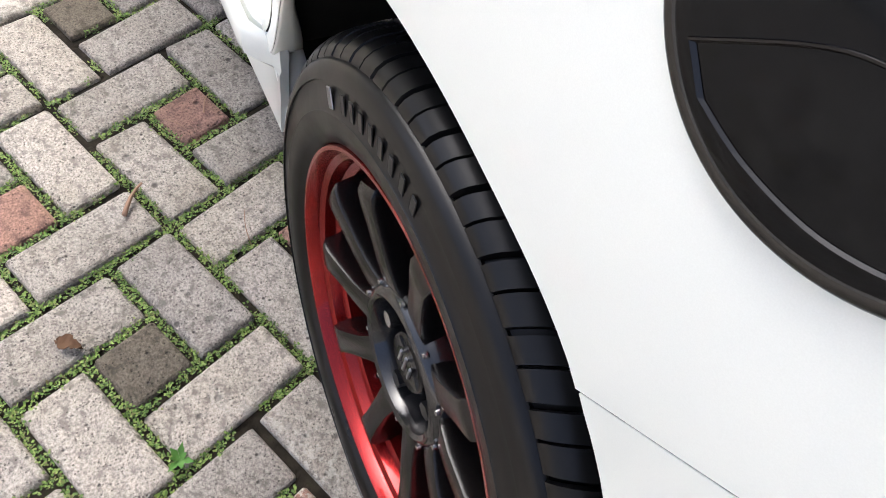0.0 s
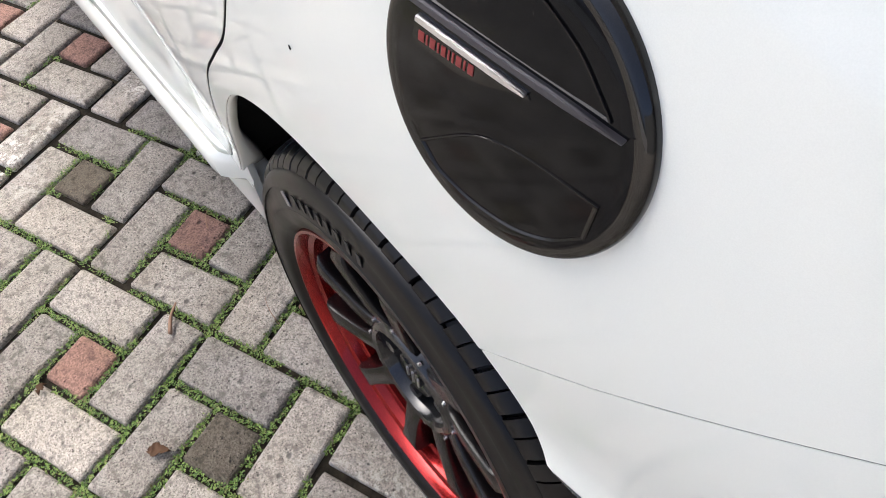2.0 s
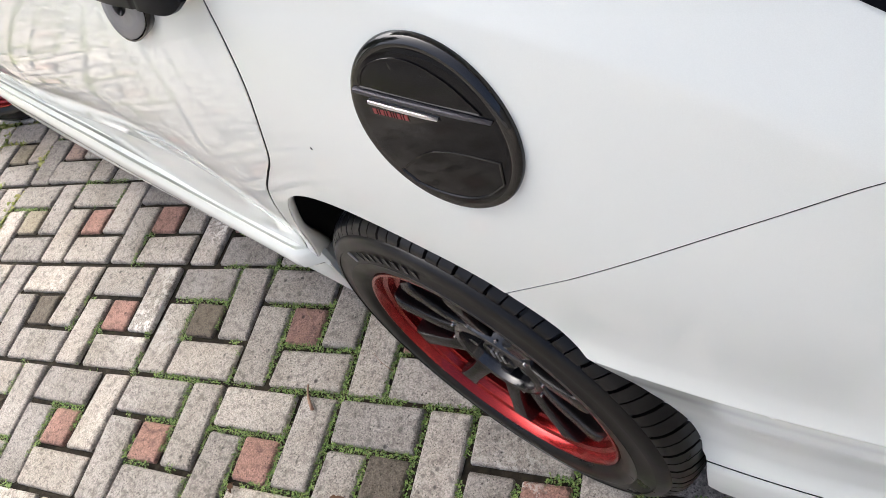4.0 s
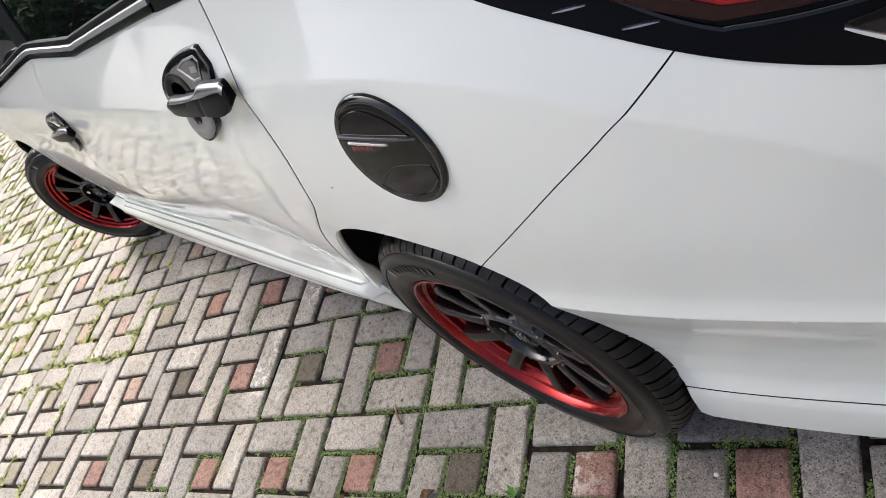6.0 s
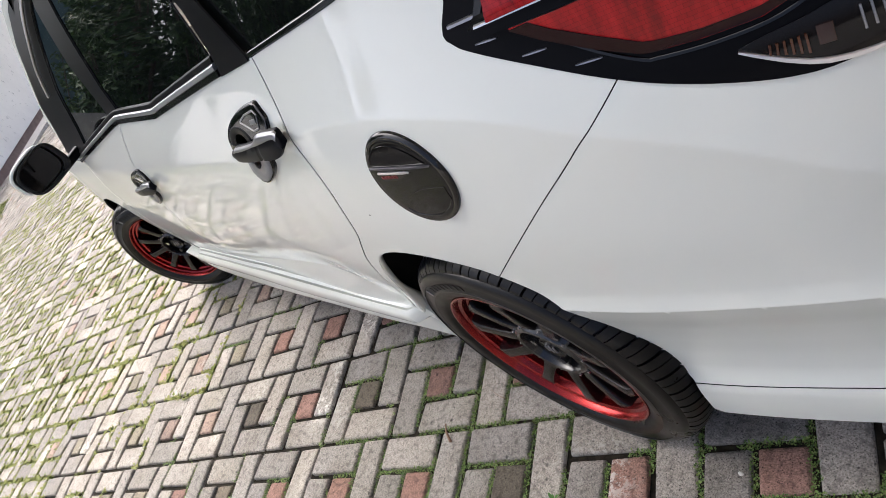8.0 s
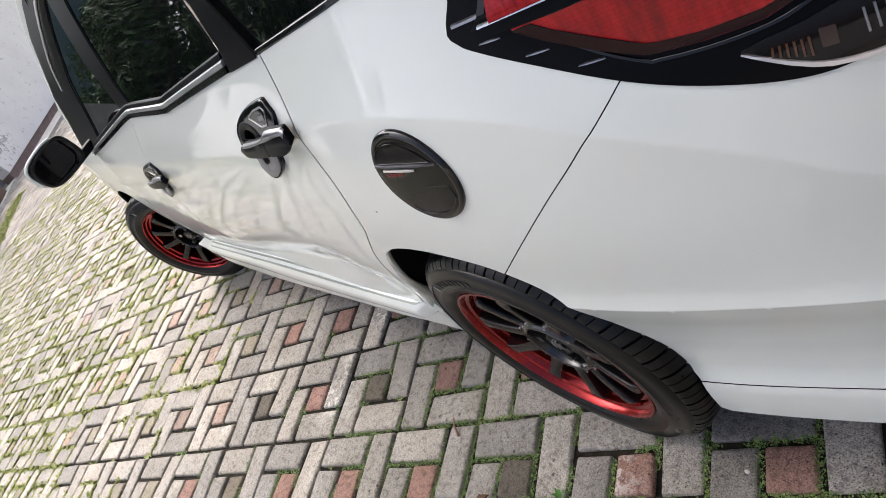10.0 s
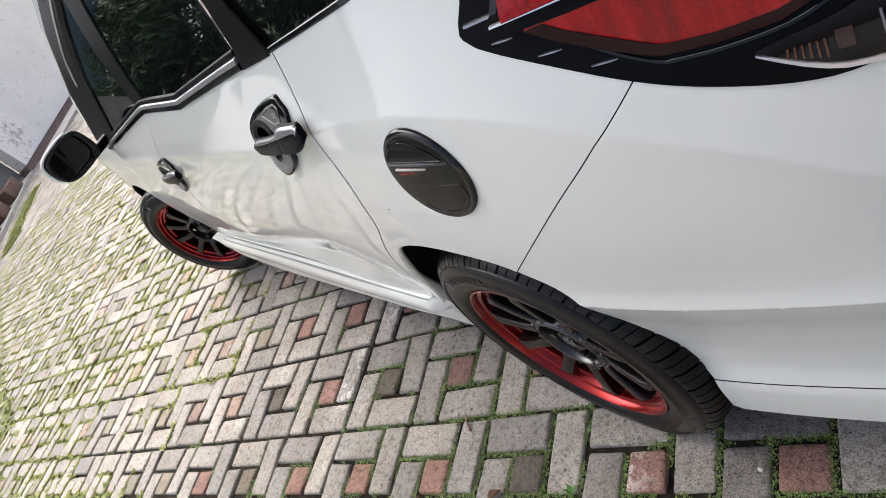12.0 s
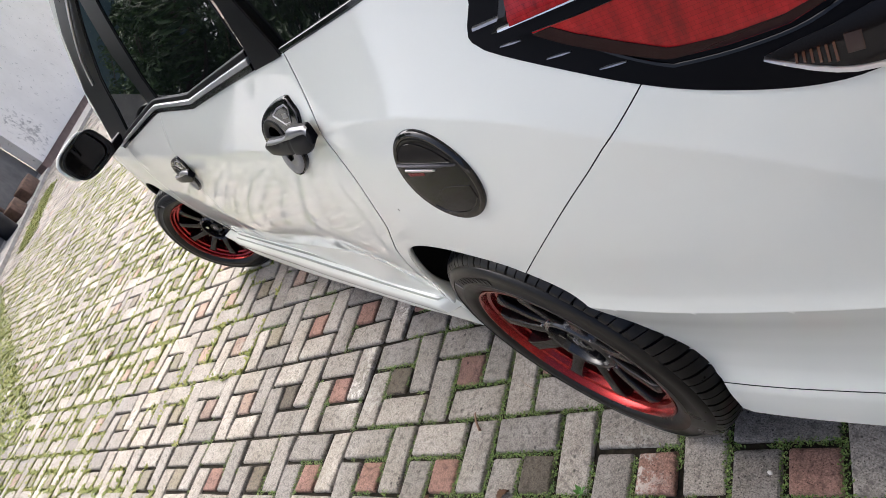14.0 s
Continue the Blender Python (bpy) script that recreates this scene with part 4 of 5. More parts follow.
for a, b in ((0.432, 1.033), (0.489, 1.007), (0.547, 0.982)):
    strip("slot", straight([(a, b), (a + 0.032, b - 0.0015)], 0.01), lambda k: 0.0022 * (0.3 + 0.7 * math.sin(math.pi * k)), 0.0018, m_silver, 0.004, "short silver dash", lamp)


# door handles
def handle(cs, cz):
    h = new("door_handle")
    h.parent = car

    def at(u, v, out):
        return body(cs + u, cz + v, out)

    def loft(rows, closed=True):
        bm = bmesh.new()
        vs = [[bm.verts.new(p) for p in row] for row in rows]
        n = len(vs[0])
        for a, b in zip(vs, vs[1:]):
            for i in range(n if closed else n - 1):
                j = (i + 1) % n
                bm.faces.new((a[i], b[i], b[j], a[j]))
        bm.faces.new(vs[-1])
        return bm

    def shrunk(pts, c, f):
        return [(c[0] + (p[0] - c[0]) * f, c[1] + (p[1] - c[1]) * f) for p in pts]
    # bowl cover: a black quarter disc with a pointed upper rear corner
    pts = spline([(-0.145, -0.022), (-0.140, -0.002), (-0.110, 0.020), (-0.060, 0.038), (0.000, 0.050), (0.062, 0.057)], 0.008) + spline([(0.078, 0.056), (0.090, 0.042), (0.102, 0.030), (0.094, 0.008), (0.080, -0.022)], 0.008)
    pts = pts + straight([(0.07, -0.024), (-0.13, -0.024)], 0.012)
    c = (-0.02, 0.014)
    ob = part("bowl_cover", loft([[at(*p, o) for p in shrunk(pts, c, f)] for f, o in ((1.0, -0.002), (1.0, 0.006), (0.985, 0.0085), (0.95, 0.0095), (0.60, 0.0100), (0.2, 0.0100))]), m_gloss_black, h, "glossy black handle bowl cover")
    ob.data.set_sharp_from_angle(angle=radians(35))
    ell = [(-0.062 + 0.062 * math.cos(q * math.pi / 16), -0.012 + 0.036 * math.sin(q * math.pi / 16)) for q in range(17)]
    part("bowl_hollow", loft([[at(*p, o) for p in shrunk(ell, (-0.062, -0.004), f)] for f, o in ((1.0, 0.0098), (0.97, 0.0115), (0.90, 0.0120), (0.80, 0.0108), (0.5, 0.0102))]), m_black_plastic, h, "rounded black finger hollow")
    loop = [(-0.024, 0.030), (0.012, 0.041), (0.060, 0.047), (0.072, 0.040), (0.062, 0.018), (0.030, 0.014), (-0.024, 0.030)]
    strip("bowl_frame", straight([(cs + a, cz + b) for a, b in loop], 0.01), 0.0032, 0.0016, m_silver, 0.0098, "thin silver outline on the bowl cover", h)
    strip("emblem_mark", straight([(cs + 0.028, cz + 0.028), (cs + 0.056, cz + 0.030)], 0.01), 0.008, 0.0012, m_silver, 0.0098, "small silver mark", h)
    # lower half of the bowl: grey dish in a black rim
    low = spline([(-0.085, -0.020), (-0.095, -0.050), (-0.100, -0.072), (-0.090, -0.090), (-0.062, -0.096), (-0.022, -0.086), (0.028, -0.058), (0.042, -0.020)], 0.008)
    lc = (-0.03, -0.045)
    part("lower_bowl", loft([[at(*p, o) for p in shrunk(low, lc, f)] for f, o in ((1.0, -0.002), (1.0, 0.008), (0.97, 0.0105), (0.92, 0.0100))]), m_gloss_black, h, "black rim of the lower bowl")
    part("lower_dish", loft([[at(*p, o) for p in shrunk(low, (lc[0] - 0.012, lc[1]), f)] for f, o in ((0.91, 0.0102), (0.89, 0.0118), (0.65, 0.0112), (0.3, 0.0108))]), m_grey_plastic, h, "grey lower part of the handle bowl")
    # the grip: a chunky bar with a bright upper edge, wider towards the rear
    foot = curve([-0.100, -0.077, -0.006, 0.079, 0.143, 0.165, 0.184], [-0.024, -0.0285, -0.0243, -0.0175, -0.0160, -0.011, -0.001])
    head = curve([-0.100, -0.077, 0.000, 0.066, 0.086, 0.120, 0.163, 0.184], [-0.010, -0.0050, 0.0045, 0.0135, 0.0235, 0.0255, 0.0255, 0.004])
    edge = curve([-0.100, -0.077, 0.000, 0.069, 0.090, 0.160, 0.184], [-0.013, -0.0085, 0.0010, 0.0100, 0.0120, 0.0185, 0.003])
    rows, top = [], []
    for i in range(43):
        u = -0.100 + 0.284 * i / 42
        o = 0.012 + 0.024 * math.sin(math.pi * (0.10 + 0.80 * i / 42)) ** 0.5
        a, b, c_ = foot(u), head(u), edge(u)
        groove = 0.0016 if i == 27 else 0.0                       # joint of the lock cap
        rows.append([at(u, a + 0.004, o - 0.012), at(u, a, o - 0.002), at(u, a + 0.002, o + 0.003 - groove), at(u, (a + c_) / 2, o + 0.0052 - groove), at(u, c_ - 0.001, o + 0.005 - groove), at(u, b - 0.001, o + 0.0005), at(u, b - 0.001, o - 0.012)])
        top.append([at(u, c_ - 0.001, o + 0.0046), at(u, c_, o + 0.0058), at(u, b, o + 0.0012), at(u, b, o - 0.0030)])
    bm = loft(rows)
    bm.faces.new([v for v in list(bm.verts)[:7]][::-1])
    ob = part("grip", bm, m_black_plastic, h, "black pull grip")
    ob.data.set_sharp_from_angle(angle=radians(35))
    bm = bmesh.new()
    vs = [[bm.verts.new(p) for p in row] for row in top[4:-2]]
    for a, b in zip(vs, vs[1:]):
        for k in range(3):
            bm.faces.new((a[k], b[k], b[k + 1], a[k + 1]))
    part("grip_trim", bm, m_silver, h, "silver upper edge of the grip")
    return h


handle(-0.250, 0.985)
handle(-1.450, 0.848)


# wing mirror
def mirror():
    m = new("wing_mirror")
    m.parent = car
    c = Vector((-2.10, -0.106, 1.043))

    def outline(f, x):
        out = []
        for i in range(40):
            a = 2 * math.pi * i / 40
            ca, sa = math.cos(a), math.sin(a)
            y = 0.098 * math.copysign(abs(ca) ** 0.6, ca)
            z = 0.072 * math.copysign(abs(sa) ** 0.6, sa) * (1 + 0.12 * ca)
            out.append(Vector((c.x + x, c.y + y * f, c.z + z * f)))
        return out
    bm = bmesh.new()
    rows = [[bm.verts.new(v + Vector((0, -0.018, 0.014))) for v in outline(f, x)] for f, x in ((0.88, -0.006), (0.97, -0.006), (0.99, -0.03), (0.93, -0.075), (0.6, -0.115), (0.1, -0.13))]
    for a, b in zip(rows, rows[1:]):
        for i in range(40):
            j = (i + 1) % 40
            bm.faces.new((a[i], b[i], b[j], a[j]))
    part("housing", bm, m_paint, m, "white mirror housing")
    bm = bmesh.new()
    rows = [[bm.verts.new(v) for v in outline(f, x)] for f, x in ((0.97, -0.03), (1.0, 0.0), (0.98, 0.006), (0.90, 0.006), (0.86, -0.008))]
    for a, b in zip(rows, rows[1:]):
        for i in range(40):
            j = (i + 1) % 40
            bm.faces.new((a[i], a[j], b[j], b[i]))
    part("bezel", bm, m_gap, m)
    bm = bmesh.new()
    bm.faces.new([bm.verts.new(v) for v in outline(0.87, -0.006)])
    # near-black colour stands for the dark surroundings reflected in the mirror
    part("mirror_glass", bm, m_dark_mirror, m, "mirror glass, coloured dark for the surroundings it reflects", False)
    bm = bmesh.new()
    add_box(bm, (-2.14, 0.0, 0.985), (0.06, 0.12, 0.035), None, 0.01, 2)
    part("mirror_foot", bm, m_black_plastic, m)


mirror()
# a small chip in the paint
bm = bmesh.new()
p = body(0.001, 0.817, 0.0004)
bmesh.ops.create_icosphere(bm, subdivisions=1, radius=1.0, matrix=Matrix.Translation(p) @ Matrix.Diagonal((0.0014, 0.0006, 0.0026, 1)))
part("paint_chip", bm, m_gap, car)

# underside, screens and tailgate close the shell
bm = bmesh.new()
for x0, x1, y0 in ((-3.30, -2.98, 0.10), (-2.98, -2.19, 0.26), (-2.19, -0.40, 0.02), (-0.40, 0.40, 0.26), (0.40, 0.86, 0.10)):
    add_box(bm, ((x0 + x1) / 2, (y0 + MID) / 2, 0.235), (x1 - x0, MID - y0, 0.02))
part("underbody", bm, m_liner, car, "dark underside of the car", False)


def sheet(name, rows, mat, label=""):
    bm = bmesh.new()
    vs = [[bm.verts.new(p) for p in r] for r in rows]
    for a, b in zip(vs, vs[1:]):
        for k in range(len(a) - 1):
            bm.faces.new((a[k], b[k], b[k + 1], a[k + 1]))
    return part(name, bm, mat, car, label)


sheet("windscreen", [[(-2.36 + 0.62 * k - 0.16 * (1 - (1 - w) ** 2), 0.10 + 0.20 * k + (MID - 0.10 - 0.20 * k) * w, 0.945 + 0.60 * k + 0.07 * (1 - (1 - w) ** 2)) for w in (0, 0.15, 0.35, 0.6, 1)] for k in (0, 0.25, 0.5, 0.75, 1)], m_glass, "dark windscreen glass")
sheet("tailgate", [[(0.905 - 0.05 * k, 0.32 + (MID - 0.32) * w, 0.885 + 0.20 * k) for w in (0, 0.5, 1)] for k in (0, 0.5, 1)], m_paint)
sheet("rear_glass", [[(0.855 - 0.36 * k ** 1.5, 0.32 + 0.03 * k + (MID - 0.32 - 0.03 * k) * w, 1.085 + 0.46 * k + 0.05 * k * w) for w in (0, 0.5, 1)] for k in (0, 0.33, 0.66, 1)], m_glass, "dark rear window glass")


def mirrored(ob, parent):
    """The same part on the far side of the car."""
    me = None
    if ob.data:
        bm = bmesh.new()
        bm.from_mesh(ob.data)
        for v in bm.verts:
            v.co.y = 2 * MID - v.co.y
        bmesh.ops.reverse_faces(bm, faces=bm.faces)
        me = bpy.data.meshes.new(ob.data.name)
        bm.to_mesh(me)
        bm.free()
        for m_ in ob.data.materials:
            me.materials.append(m_)
    twin = new(ob.name.split(".")[0], me)
    twin.parent = parent
    for ch in list(ob.children):
        mirrored(ch, twin)


for ob in list(car.children):
    if not ob.name.startswith(("wheel.", "fuel_cover", "paint_chip")) and ob.name != "wheel":
        mirrored(ob, car)
copy_thing(rear_wheel, pose(WX, 2 * MID - WY, WZ, 2.6, 0, 180))
copy_thing(rear_wheel, pose(FRONT[0], 2 * MID - FRONT[1], FRONT[2], 0, 24, 208.2))

# ---------------------------------------------------------------- ground
GX, GY = -0.4222, -0.1820                   # a corner where four blocks meet
GU = Vector((-0.3972, 0.9177)).normalized() # along the courses
GV = Vector((-GU[1], GU[0]))
UNIT = 0.1093


def ground_at(u, v):
    p = GU * (u * UNIT) + GV * (v * UNIT)
    return Vector((GX + p[0], GY + p[1]))


bm = bmesh.new()
bmesh.ops.create_grid(bm, x_segments=2, y_segments=2, size=400.0)
for v in bm.verts:
    v.co.z = -0.014
ground = tagged(part("ground", bm, m_soil, None), "dark soil under and between the paving stones", "ground", kind="structure")
paving = tagged(empty("pavement"), "grey concrete paving in pinwheel blocks with red and brown squares and mossy joints", "pavement", kind="structure")

rng = random.Random(7)
STONES = (((0, 2), (2, 3)), ((2, 3), (1, 3)), ((1, 3), (0, 1)), ((0, 1), (0, 2)))


def stone_faces(u0, u1, v0, v1, rg, detail):
    """Verts and faces of one stone with a worn chamfer, in plan."""
    j = 0.0070 / UNIT
    k = 0.011 / UNIT
    tilt = (rg.uniform(-0.006, 0.006), rg.uniform(-0.006, 0.006))
    lift = rg.uniform(-0.0035, 0.002)
    turn = rg.uniform(-0.010, 0.010)
    jit = [rg.uniform(-0.0012, 0.0012) / UNIT for _ in range(8)]
    cu, cv = (u0 + u1) / 2, (v0 + v1) / 2
    a, b = (u1 - u0) / 2 - j, (v1 - v0) / 2 - j
    cut_ = k * 0.35
    vs, fs = [], []

    def outline(inset, z):
        out = []
        c = cut_ if detail else 0
        pts = ((-a + c, -b), (a - c, -b), (a, -b + c), (a, b - c), (a - c, b), (-a + c, b), (-a, b - c), (-a, -b + c)) if detail else ((-a, -b), (a, -b), (a, b), (-a, b))
        for n_, (pu, pv) in enumerate(pts):
            pu = pu * (1 - inset / a) + jit[n_ % 8]
            pv = pv * (1 - inset / b) + jit[(n_ + 3) % 8]
            qu, qv = pu - pv * turn, pv + pu * turn
            p = ground_at(cu + qu, cv + qv)
            out.append((p[0], p[1], z + lift + tilt[0] * pu + tilt[1] * pv))
        return out
    if detail:
        rings = (outline(0, -0.035), outline(0, -0.0085), outline(0.0022 / UNIT, -0.0035), outline(0.006 / UNIT, -0.0008), outline(0.011 / UNIT, 0.0))
    else:
        rings = (outline(0, -0.02), outline(0, -0.004), outline(0.005 / UNIT, 0.0))
    n = len(rings[0])
    for r in rings:
        vs += r
    for q in range(len(rings) - 1):
        for i in range(n):
            i2 = (i + 1) % n
            fs.append((q * n + i, q * n + i2, (q + 1) * n + i2, (q + 1) * n + i))
    fs.append(tuple(range((len(rings) - 1) * n, len(rings) * n)))
    return vs, fs


RED_AT = {(0, 0): "red", (0, -1): "red", (0, 1): "brown", (0, 2): "red", (0, 3): "brown", (0, 4): "red", (0, 5): "red", (0, 6): "brown",
          (-1, -3): "red", (-1, -2): "red", (-1, -1): "brown", (-1, 0): "red", (-1, 1): "red", (-1, 2): "red", (-1, 3): "brown", (-1, 4): "red", (-1, 5): "brown", (-1, 6): "brown",
          (1, 1): "red", (1, 2): "red", (1, 3): "red", (1, 4): "brown", (1, 5): "red", (1, 6): "red", (1, 7): "brown", (1, 9): "red",
          (2, 4): "red", (2, 5): "brown", (2, 6): "red", (2, 7): "red", (2, 8): "brown", (2, 9): "red"}
far = {"grey": ([], []), "red": ([], []), "brown": ([], [])}
near_blocks = []
for bu in range(-32, 32):
    for bv in range(-34, 66):
        c = ground_at(bu * 3 + 1.5, bv * 3 + 1.5)
        if not (-17.0 < c[0] < 7.8 and -2.3 < c[1] < 2.45 or -7.0 < c[0] < 7.8 and -6.6 < c[1] <= -2.3):
            continue
        colour = RED_AT.get((bu, bv)) or rng.choice(("red", "brown", "grey", "brown", "grey"))
        near = -1.75 < c[0] < 0.95 and -0.95 < c[1] < 0.45
        pieces = [(bu * 3 + s[0][0], bu * 3 + s[0][1], bv * 3 + s[1][0], bv * 3 + s[1][1], "grey") for s in STONES]
        pieces.append((bu * 3 + 1, bu * 3 + 2, bv * 3 + 1, bv * 3 + 2, colour))
        if near:
            near_blocks += pieces
        else:
            detail = -4.0 < c[0] < 1.6 and -2.5 < c[1] < 0.9
            for u0, u1, v0, v1, col in pieces:
                vs, fs = stone_faces(u0, u1, v0, v1, rng, detail)
                V, F = far[col]
                n = len(V)
                V += vs
                F += [tuple(i + n for i in f) for f in fs]


def mesh_of(name, vs, fs, mat, parent, smooth=False):
    me = bpy.data.meshes.new(name)
    me.from_pydata(vs, [], fs)
    me.materials.append(mat)
    if smooth:
        me.polygons.foreach_set("use_smooth", [True] * len(me.polygons))
    ob = new(name, me)
    if parent is not None:
        ob.parent = parent
    return ob


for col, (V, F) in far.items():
    tagged(mesh_of("paving_stones", V, F, PAVER[col][1], paving), kind="stuff", label={"grey": "grey concrete paving stones", "red": "pale red square paving stones", "brown": "dark brown square paving stones"}[col])

# ---------------------------------------------------------------- walls at the end of the yard
m_plaster = material("white_plaster", (0.78, 0.77, 0.74), 0.85)
_p = world_pos(m_plaster)
_c = ramp(m_plaster, noise_tex(m_plaster, _p, 0.9, 6, 0.7), [(0.30, (0.83, 0.81, 0.77)), (0.6, (0.90, 0.88, 0.84))])
_c = mixed(m_plaster, ramp(m_plaster, noise_tex(m_plaster, _p, 5.0, 6, 0.75), [(0.68, (0, 0, 0)), (0.74, (0.7, 0.7, 0.7))]), _c, (0.46, 0.43, 0.40))
_d = m_plaster.node_tree.nodes.new("ShaderNodeVectorMath")
_d.operation = "DISTANCE"
link(m_plaster, _p, _d.inputs[0])
_d.inputs[1].default_value = (-17.6, 0.45, 0.75)
_m = node(m_plaster, "ShaderNodeMapRange", From_Min=0.75, From_Max=0.10, To_Min=0.0, To_Max=0.17)
link(m_plaster, _d.outputs["Value"], _m.inputs[0])
_peel = mixed(m_plaster, 1.0, noise_tex(m_plaster, _p, 7.0, 6, 0.8), _m.outputs[0], "ADD")
_c = mixed(m_plaster, ramp(m_plaster, _peel, [(0.60, (0, 0, 0)), (0.66, (0.85, 0.85, 0.85))]), _c, (0.40, 0.39, 0.37))
link(m_plaster, _c, shader(m_plaster).inputs["Base Color"])
# grey kept dark in colour to match the wall standing in shade
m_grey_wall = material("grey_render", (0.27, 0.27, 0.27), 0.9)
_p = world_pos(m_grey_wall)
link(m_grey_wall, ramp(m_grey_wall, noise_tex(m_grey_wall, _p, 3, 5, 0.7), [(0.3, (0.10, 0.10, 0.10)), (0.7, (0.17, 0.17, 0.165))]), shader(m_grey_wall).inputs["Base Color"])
m_blue_wall = material("blue_grey_render", (0.085, 0.135, 0.155), 0.9)
link(m_blue_wall, ramp(m_blue_wall, noise_tex(m_blue_wall, world_pos(m_blue_wall), 0.8, 5), [(0.3, (0.070, 0.118, 0.138)), (0.7, (0.098, 0.150, 0.172))]), shader(m_blue_wall).inputs["Base Color"])
m_skirting = material("brown_tile", (0.17, 0.10, 0.08), 0.6)
_p = world_pos(m_skirting)
link(m_skirting, ramp(m_skirting, noise_tex(m_skirting, _p, 6, 4), [(0.3, (0.20, 0.135, 0.115)), (0.7, (0.30, 0.21, 0.185))]), shader(m_skirting).inputs["Base Color"])
m_concrete = material("concrete", (0.42, 0.40, 0.37), 0.9)
_p = world_pos(m_concrete)
link(m_concrete, ramp(m_concrete, noise_tex(m_concrete, _p, 8, 6, 0.7), [(0.3, (0.28, 0.265, 0.24)), (0.7, (0.50, 0.48, 0.44))]), shader(m_concrete).inputs["Base Color"])


def wall_box(name, a, b, thick, z0, z1, mat, label, category):
    """A wall from plan point a to b; its face is on the line, its thickness behind."""
    a, b = Vector(a), Vector(b)
    d = (b - a).normalized()
    n = Vector((-d.y, d.x))
    bm = bmesh.new()
    vs = [bm.verts.new((*p, z)) for z in (z0, z1) for p in (a, b, b + n * thick, a + n * thick)]
    for f in ((0, 1, 5, 4), (1, 2, 6, 5), (2, 3, 7, 6), (3, 0, 4, 7), (4, 5, 6, 7), (3, 2, 1, 0)):
        bm.faces.new([vs[i] for i in f])
    bmesh.ops.recalc_face_normals(bm, faces=bm.faces)
    return tagged(part(name, bm, mat, None, "", False), label, category, kind="structure")


wall_box("wall_white", (-16.9, 0.0), (-26.0, 6.0), -0.25, 0.17, 6.0, m_plaster, "tall white plastered wall, stained near its foot", "wall")
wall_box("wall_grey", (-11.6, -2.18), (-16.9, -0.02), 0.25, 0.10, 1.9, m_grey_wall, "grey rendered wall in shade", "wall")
wall_box("trim_brown", (-16.9, -0.035), (-26.0, 5.965), -0.24, -0.05, 0.17, m_skirting, "reddish brown tiled skirting along the wall foot", "skirting")
wall_box("trim_grey", (-11.6, -2.19), (-16.9, -0.03), 0.24, -0.05, 0.10, m_concrete, "rough concrete foot of the grey wall", "skirting")
wall_box("kerb", (-16.62, 0.55), (-26.0, 6.75), -0.75, -0.05, 0.06, m_concrete, "pale concrete kerb along the wall", "kerb")
wall_box("kerb", (-11.5, -1.79), (-16.4, 0.18), 0.5, -0.05, 0.06, m_concrete, "pale concrete kerb along the wall", "kerb")

m_timber = material("old_timber", (0.13, 0.075, 0.05), 0.8)
_p = world_pos(m_timber)
link(m_timber, ramp(m_timber, noise_tex(m_timber, _p, 9, 5), [(0.3, (0.08, 0.045, 0.03)), (0.7, (0.17, 0.10, 0.07))]), shader(m_timber).inputs["Base Color"])
m_bin = material("dark_blue_plastic", (0.012, 0.014, 0.022), 0.5)
_d = Vector((-5.3, 2.16)).normalized()
_turn = Matrix.Rotation(math.atan2(_d.y, _d.x), 3, "Z")
for at_, size_ in (((-15.55, -0.42, 0.19), (0.85, 0.24, 0.26)), ((-14.5, -0.86, 0.19), (0.55, 0.22, 0.26))):
    bm = bmesh.new()
    add_box(bm, at_, size_, _turn, 0.02, 2)
    tagged(part("wooden_beam", bm, m_timber, None), "short weathered brown wooden beam at the wall foot", "beam")
bm = bmesh.new()
add_box(bm, (-14.55, -0.98, 0.60), (0.10, 0.07, 1.15), _turn @ Matrix.Rotation(radians(14), 3, "Y"), 0.012, 2)
tagged(part("wooden_post", bm, m_timber, None), "weathered brown wooden post leaning on the wall", "post")
bm = bmesh.new()
bmesh.ops.create_cone(bm, cap_ends=True, segments=20, radius1=0.19, radius2=0.25, depth=0.62, matrix=Matrix.Translation((-13.75, -1.22, 0.37)))
tagged(part("bin", bm, m_bin, None), "dark blue plastic bin at the wall foot", "bin")

# ---------------------------------------------------------------- planting along the yard
m_bark = material("bark", (0.09, 0.07, 0.05), 0.9)


